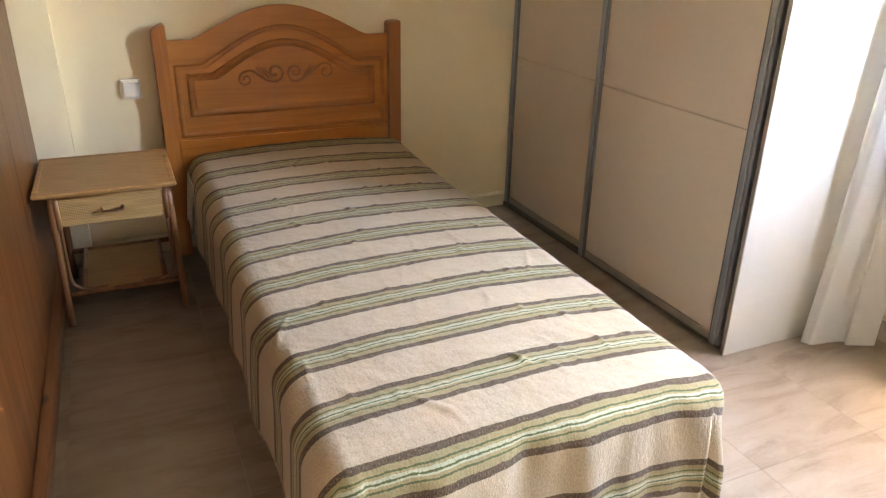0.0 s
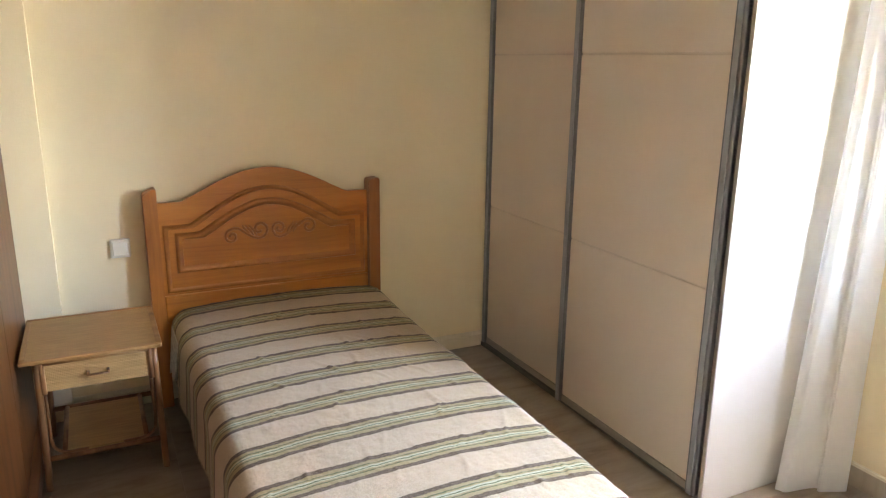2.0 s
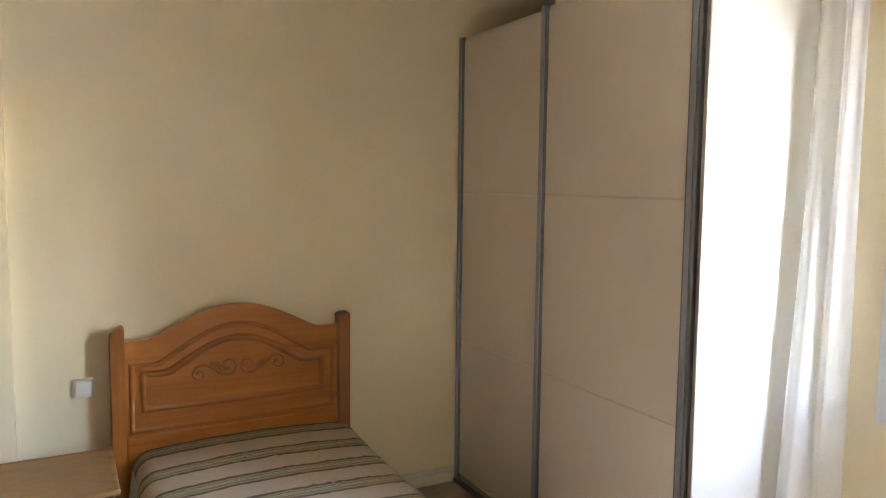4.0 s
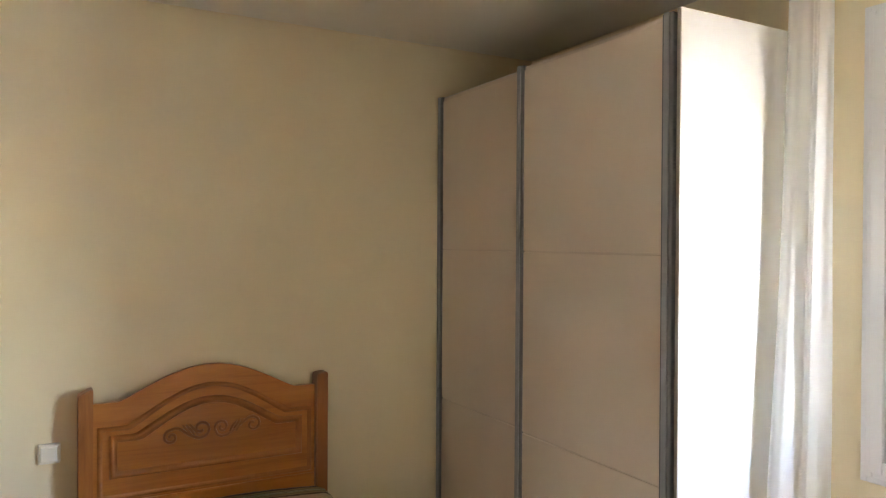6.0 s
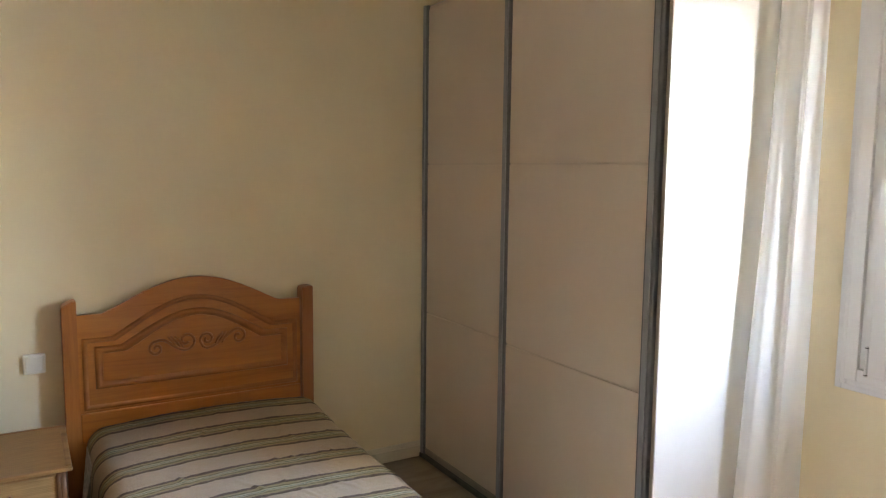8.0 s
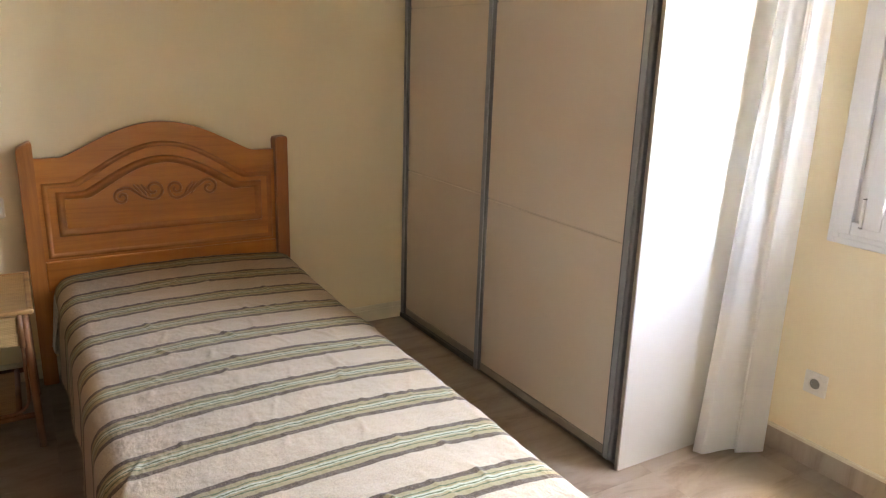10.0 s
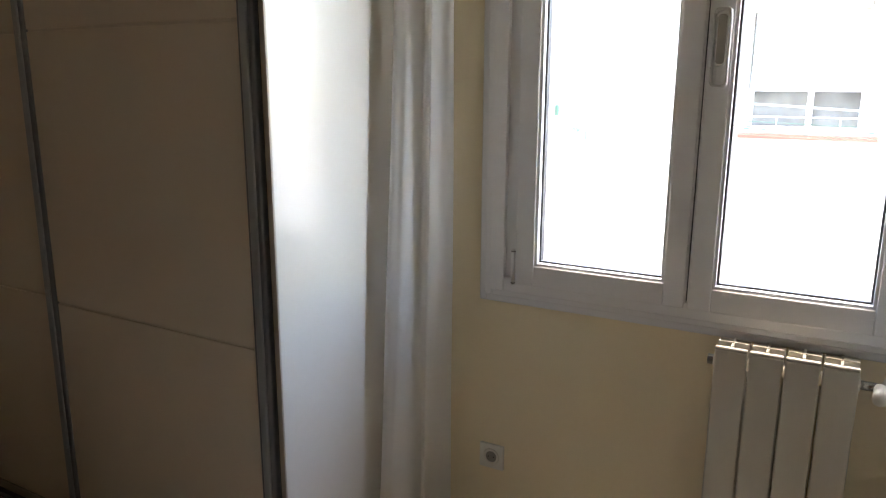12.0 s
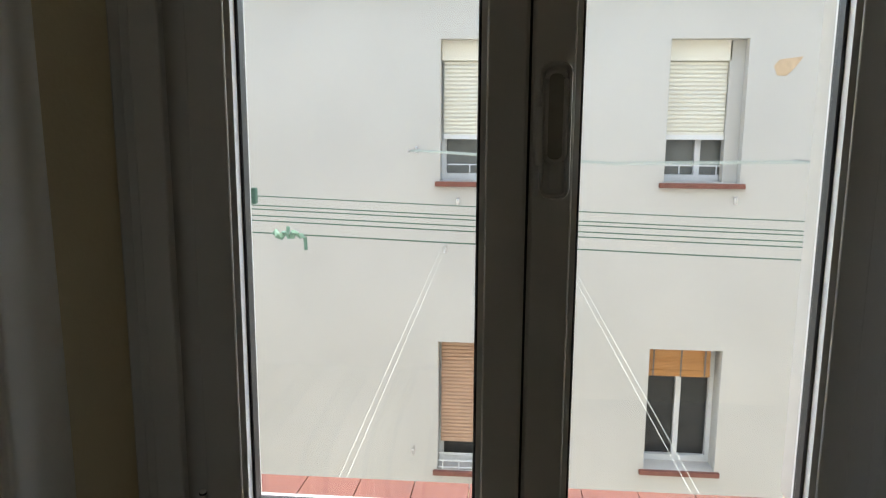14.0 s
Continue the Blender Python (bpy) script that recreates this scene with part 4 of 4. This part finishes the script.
def facade_window(parent, y0, y1, z0, z1, kind):
    """One opening of the far facade: deep reveal, frame, panes, sill and its shutter or blind."""
    x = FX + 0.10
    w = part("window", boxed(x + 0.21, x + 0.22, y0, y1, z0, z1), M_GREYGLASS if kind == "low" else M_DARKGLASS, parent, "recessed window")
    fr = bmesh.new()
    t = 0.05
    ym = (y0 + y1) / 2
    for a, b in ((y0, y0 + t), (y1 - t, y1), (ym - 0.03, ym + 0.03)):
        box(fr, x + 0.15, x + 0.209, a, b, z0, z1)
    for a, b in ((z0, z0 + 0.07), (z1 - t, z1)):
        box(fr, x + 0.15, x + 0.209, y0 + t, ym - 0.03, a, b)
        box(fr, x + 0.15, x + 0.209, ym + 0.03, y1 - t, a, b)
    part("frame", fr, M_CARCASS, w, "white painted frame")
    part("sill", boxed(FX - 0.05, FX + 0.26, y0 - 0.05, y1 + 0.05, z0 - 0.055, z0 - 0.002, 0.006), M_TERRA, w, "red tiled sill")
    if kind == "blind":
        bm = bmesh.new()
        for k in range(15):
            z = z1 - 0.015 - 0.0165 * k
            box(bm, x - 0.02, x - 0.008, y0 + 0.10, y1 - 0.005, z - 0.0145, z)
        for k in range(6):
            z = z1 - 0.255 - 0.011 * k
            box(bm, x - 0.035 - 0.004 * (k % 3), x - 0.005, y0 + 0.10, y1 - 0.005, z - 0.0105, z)
        bl = part("blind", bm, M_BLIND, w, "half-lowered wooden slat blind")
        for yy in (y0 + 0.16, ym + 0.03, y1 - 0.06):
            part("strap", boxed(x - 0.046, x - 0.040, yy - 0.008, yy + 0.008, z1 - 0.33, z1 - 0.005), M_GAP, bl)
        return w
    zb = z0 + (0.45 if kind == "low" else 0.29)
    hood = 0.21 if kind == "low" else 0.0
    ya = y0 + (0.13 if kind == "low" else 0.004)
    yb = y1 - 0.004
    if kind == "low":
        part("reveal", boxed(x + 0.02, x + 0.149, y0 + 0.001, ya + 0.018, z0 + 0.001, z1 - 0.001), M_FACADE, w, "rendered reveal")
    if hood:
        part("shutter_box", boxed(x + 0.02, x + 0.14, ya, yb, z1 - hood, z1 - 0.001, 0.004), M_SHUTTER, w)
    bm = bmesh.new()
    z = z1 - hood - 0.004
    while z > zb + 0.05:
        box(bm, x + 0.055, x + 0.075, ya + 0.02, yb - 0.02, z - 0.037, z, 0.008, 1)
        box(bm, x + 0.070, x + 0.074, ya + 0.02, yb - 0.02, z - 0.0425, z - 0.0365)
        z -= 0.0425
    sh = part("shutter", bm, M_SHUTTER if kind == "low" else M_SHUTTER_PINK, w, "lowered slatted roller shutter")
    part("bottom_bar", boxed(x + 0.05, x + 0.08, ya + 0.02, yb - 0.02, zb - 0.005, zb + 0.045, 0.004), M_CARCASS if kind == "low" else M_SHUTTER_PINK, sh)
    bm = bmesh.new()
    if kind == "low":
        for k in (1, 2, 3):
            yy = y0 + (y1 - y0) * k / 4
            box(bm, x + 0.085, x + 0.095, yy - 0.006, yy + 0.006, z0 + 0.06, z0 + 0.17)
        box(bm, x + 0.083, x + 0.097, y0 + 0.02, y1 - 0.02, z0 + 0.165, z0 + 0.178)
        box(bm, x + 0.083, x + 0.097, y0 + 0.02, y1 - 0.02, z0 + 0.05, z0 + 0.062)
    else:
        for k in range(7):
            yy = y0 + 0.06 + (y1 - y0 - 0.12) * k / 6
            box(bm, x - 0.085, x - 0.075, yy - 0.006, yy + 0.006, z0, z0 + 0.20)
        for h in (0.02, 0.10, 0.19):
            box(bm, x - 0.088, x - 0.072, y0 + 0.01, y1 - 0.01, z0 + h, z0 + h + 0.012)
    part("railing", bm, M_CARCASS, w, "low white bars")
    return w


def apartment_building():
    a = thing("apartment_building", "white rendered apartment building across the yard with shuttered windows", "building")
    opens = [(0.115, 1.360, 0.985, 2.468, "low"), (-1.775, -1.0, 1.000, 2.464, "low"), (0.127, 1.368, -2.335, -0.810, "full"), (-1.730, -0.955, -2.215, -0.816, "blind")]
    rows = [(-5.9, "full")]
    for z, kind in rows:
        opens += [(0.127, 1.368, z, z + 1.5, kind), (-1.730, -0.955, z, z + 1.5, kind)]
    # facade cut short outside the view so low sky lights the room
    ys = sorted({-4.5, 6.5} | {o[0] for o in opens} | {o[1] for o in opens})
    zs = sorted({-7.2, TOP} | {o[2] for o in opens} | {o[3] for o in opens})
    bm = bmesh.new()
    for ya, yb in zip(ys, ys[1:]):
        for za, zb in zip(zs, zs[1:]):
            m, q = (ya + yb) / 2, (za + zb) / 2
            if not any(o[0] < m < o[1] and o[2] < q < o[3] for o in opens):
                box(bm, FX, FX + 0.33, ya, yb, za, zb)
    bmesh.ops.remove_doubles(bm, verts=bm.verts, dist=0.0005)
    inner = [f for f in bm.faces if any(g is not f and (g.calc_center_median() - f.calc_center_median()).length < 1e-4 for e in f.edges for g in e.link_faces)]
    bmesh.ops.delete(bm, geom=inner, context="FACES")
    part("wall", bm, M_FACADE, a, "white rendered facade")
    part("back_wall", boxed(FX + 0.34, FX + 8, -4.5, 6.5, -7.2, TOP), M_FACADE, a)
    # unseen roof, its height chosen for the light
    part("roof", boxed(FX - 0.15, FX + 8.1, -4.6, 6.6, TOP, TOP + 0.15), M_TERRA, a, "made-up tiled roof edge, low to let sky light in")
    for o in opens:
        facade_window(a, *o)
    bm = bmesh.new()
    ring_pts = [(0.0, 0.0), (0.04, 0.05), (0.22, 0.075), (0.17, 0.0), (0.10, -0.075), (0.03, -0.07)]
    va = [bm.verts.new((FX - 0.004, -2.022 - 1.3 * u, 2.19 + 1.3 * v)) for u, v in ring_pts]
    vb = [bm.verts.new((FX + 0.001, -2.022 - 1.3 * u, 2.19 + 1.3 * v)) for u, v in ring_pts]
    bm.faces.new(va)
    for i in range(6):
        bm.faces.new((va[i], va[(i + 1) % 6], vb[(i + 1) % 6], vb[i]))
    part("bare_patch", bm, M_PATCH, a, "patch of missing render")
    for y, z in ((1.60, 1.325), (1.157, 0.782), (-1.713, 0.837), (1.29, 0.262), (0.02, 0.282), (1.637, -2.078)):
        bm = bmesh.new()
        tube(bm, [(FX, y, z + 0.02), (FX - 0.06, y, z + 0.02), (FX - 0.09, y, z)], 0.010, 8)
        box(bm, FX - 0.11, FX - 0.08, y - 0.02, y + 0.02, z - 0.045, z + 0.03, 0.008)
        part("pulley", bm, M_CHROME, a, "washing line pulley on the wall")
    return a


apartment_building()
# this building's own outside, and made-up yard walls kept low for sky light
setting("house_wall", boxed(WX + 0.292, WX + 0.30, -14, WY0 - 0.05, -7.2, HOUSE), M_FACADE, "white rendered outside wall", "wall")
setting("house_wall_1", boxed(WX + 0.292, WX + 0.30, WY1 + 0.05, 14, -7.2, HOUSE), M_FACADE, "white rendered outside wall", "wall")
setting("unseen_yard_wall", boxed(WX + 0.31, FX - 0.01, 13.8, 14, -7.2, -4.2), M_FACADE, "unseen made-up yard wall, low to let sky light in", "wall")
setting("unseen_yard_wall_1", boxed(WX + 0.31, FX - 0.01, -14, -13.8, -7.2, -4.2), M_FACADE, "unseen made-up yard wall, low to let sky light in", "wall")


# washing lines outside the window
def washing_lines():
    w = thing("washing_line", "green plastic washing lines strung outside the window", "washing line")
    def height(x, y):
        return 1.327 + 0.13 * (x - 3.11) + 0.028 * (y - 1.25)

    for x in (3.110, 3.210, 3.255, 3.315, 3.355, 3.455):
        pts = [(x, y, height(x, y) - 0.008 * math.sin(math.pi * u)) for u, y in ((u, 1.75 - 3.1 * u) for u in (0, 0.15, 0.3, 0.5, 0.7, 0.85, 1))]
        part("line", tube(bmesh.new(), pts, 0.0016, 6), M_LINE, w)
    for y in (1.755, -1.355):
        bm = bmesh.new()
        tube(bm, [(WX + 0.295, y, height(WX + 0.295, y)), (3.490, y, height(3.490, y))], 0.012, 8)
        box(bm, 3.440, 3.490, y - 0.012, y + 0.010, height(3.460, y) - 0.02, height(3.460, y) + 0.02, 0.004)
        part("bracket", bm, M_LINE, w, "green bracket arm")
    part("peg", boxed(3.445, 3.465, 1.345, 1.359, 1.350, 1.394, 0.003), M_LINE, w, "dark green peg")
    bm = bmesh.new()
    tube(bm, [(3.108 + 0.005 * math.sin(k * 2.1), 1.190 - 0.0062 * k, 1.319 + 0.007 * math.sin(k * 1.7)) for k in range(12)], 0.007, 7, lambda u: 0.5 + 0.6 * abs(math.sin(7 * u)))
    tube(bm, [(3.110, 1.157, 1.320), (3.110, 1.154, 1.337)], 0.0046, 6)
    tube(bm, [(3.110, 1.123, 1.320), (3.110, 1.116, 1.313), (3.110, 1.115, 1.285)], 0.0044, 6)
    part("knot", bm, M_KNOT, w, "knotted loose end")
    far = thing("washing_line", "pale green washing lines along the far facade", "washing line")
    for k in range(5):
        x = FX - 0.12 - 0.15 * k
        part("line", tube(bmesh.new(), [(x, 1.590, 1.325), (x, -0.4, 1.215), (x, -2.30, 1.25)], 0.0028, 5), M_PALE_LINE, far)
    for y, z in ((1.595, 1.325), (-2.305, 1.25)):
        part("bracket", boxed(FX - 0.76, FX, y - 0.01, y + 0.01, z - 0.012, z + 0.012), M_CHROME, far)
    return w


washing_lines()


def cords(name, far, near):
    c = thing(name, "pair of white washing cords running across the yard", "washing line", "cords across the yard")
    for k in (0, 1):
        d = 0.05 * k
        part("cord", tube(bmesh.new(), [Vector(far) + Vector((0, d, 0)), (Vector(far) + Vector(near)) / 2 + Vector((0, d, -0.05)), Vector(near) + Vector((0, d, 0))], 0.0014, 5), M_CORD, c)
    return c


cords("yard_cord", (FX - 0.10, 1.29, 0.25), (WX + 0.31, 2.05, -1.62))
cords("yard_cord", (FX - 0.10, 0.02, 0.27), (WX + 0.31, -1.25, -1.66))

# ---- pine boards and floor tiles ----
board = None
yy, k = NY - 0.046, 0
while yy > 0.60:
    if board is None:
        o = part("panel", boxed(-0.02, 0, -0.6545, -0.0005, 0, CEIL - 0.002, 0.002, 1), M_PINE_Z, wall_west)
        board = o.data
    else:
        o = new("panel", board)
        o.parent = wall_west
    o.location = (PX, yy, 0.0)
    yy -= 0.655
TILE = 0.45
JOINT = 0.0006
tile_data = None
x = -0.22 - TILE * 4
while x < WX:
    y = 1.86 - TILE * 10
    while y < NY:
        x0, x1, y0, y1 = max(x, SIDE), min(x + TILE, WX), max(y, BACK), min(y + TILE, NY)
        if x1 - x0 > 0.02 and y1 - y0 > 0.02:
            whole = x1 - x0 > TILE - 0.001 and y1 - y0 > TILE - 0.001
            if whole and tile_data:
                o = new("tile", tile_data)
                o.parent = floor
            else:
                o = part("tile", boxed(0, x1 - x0 - JOINT, 0, y1 - y0 - JOINT, -0.008, 0, 0.0004, 1), M_TILE, floor)
                if whole:
                    tile_data = o.data
            o.location = (x0, y0, 0)
        y += TILE
    x += TILE
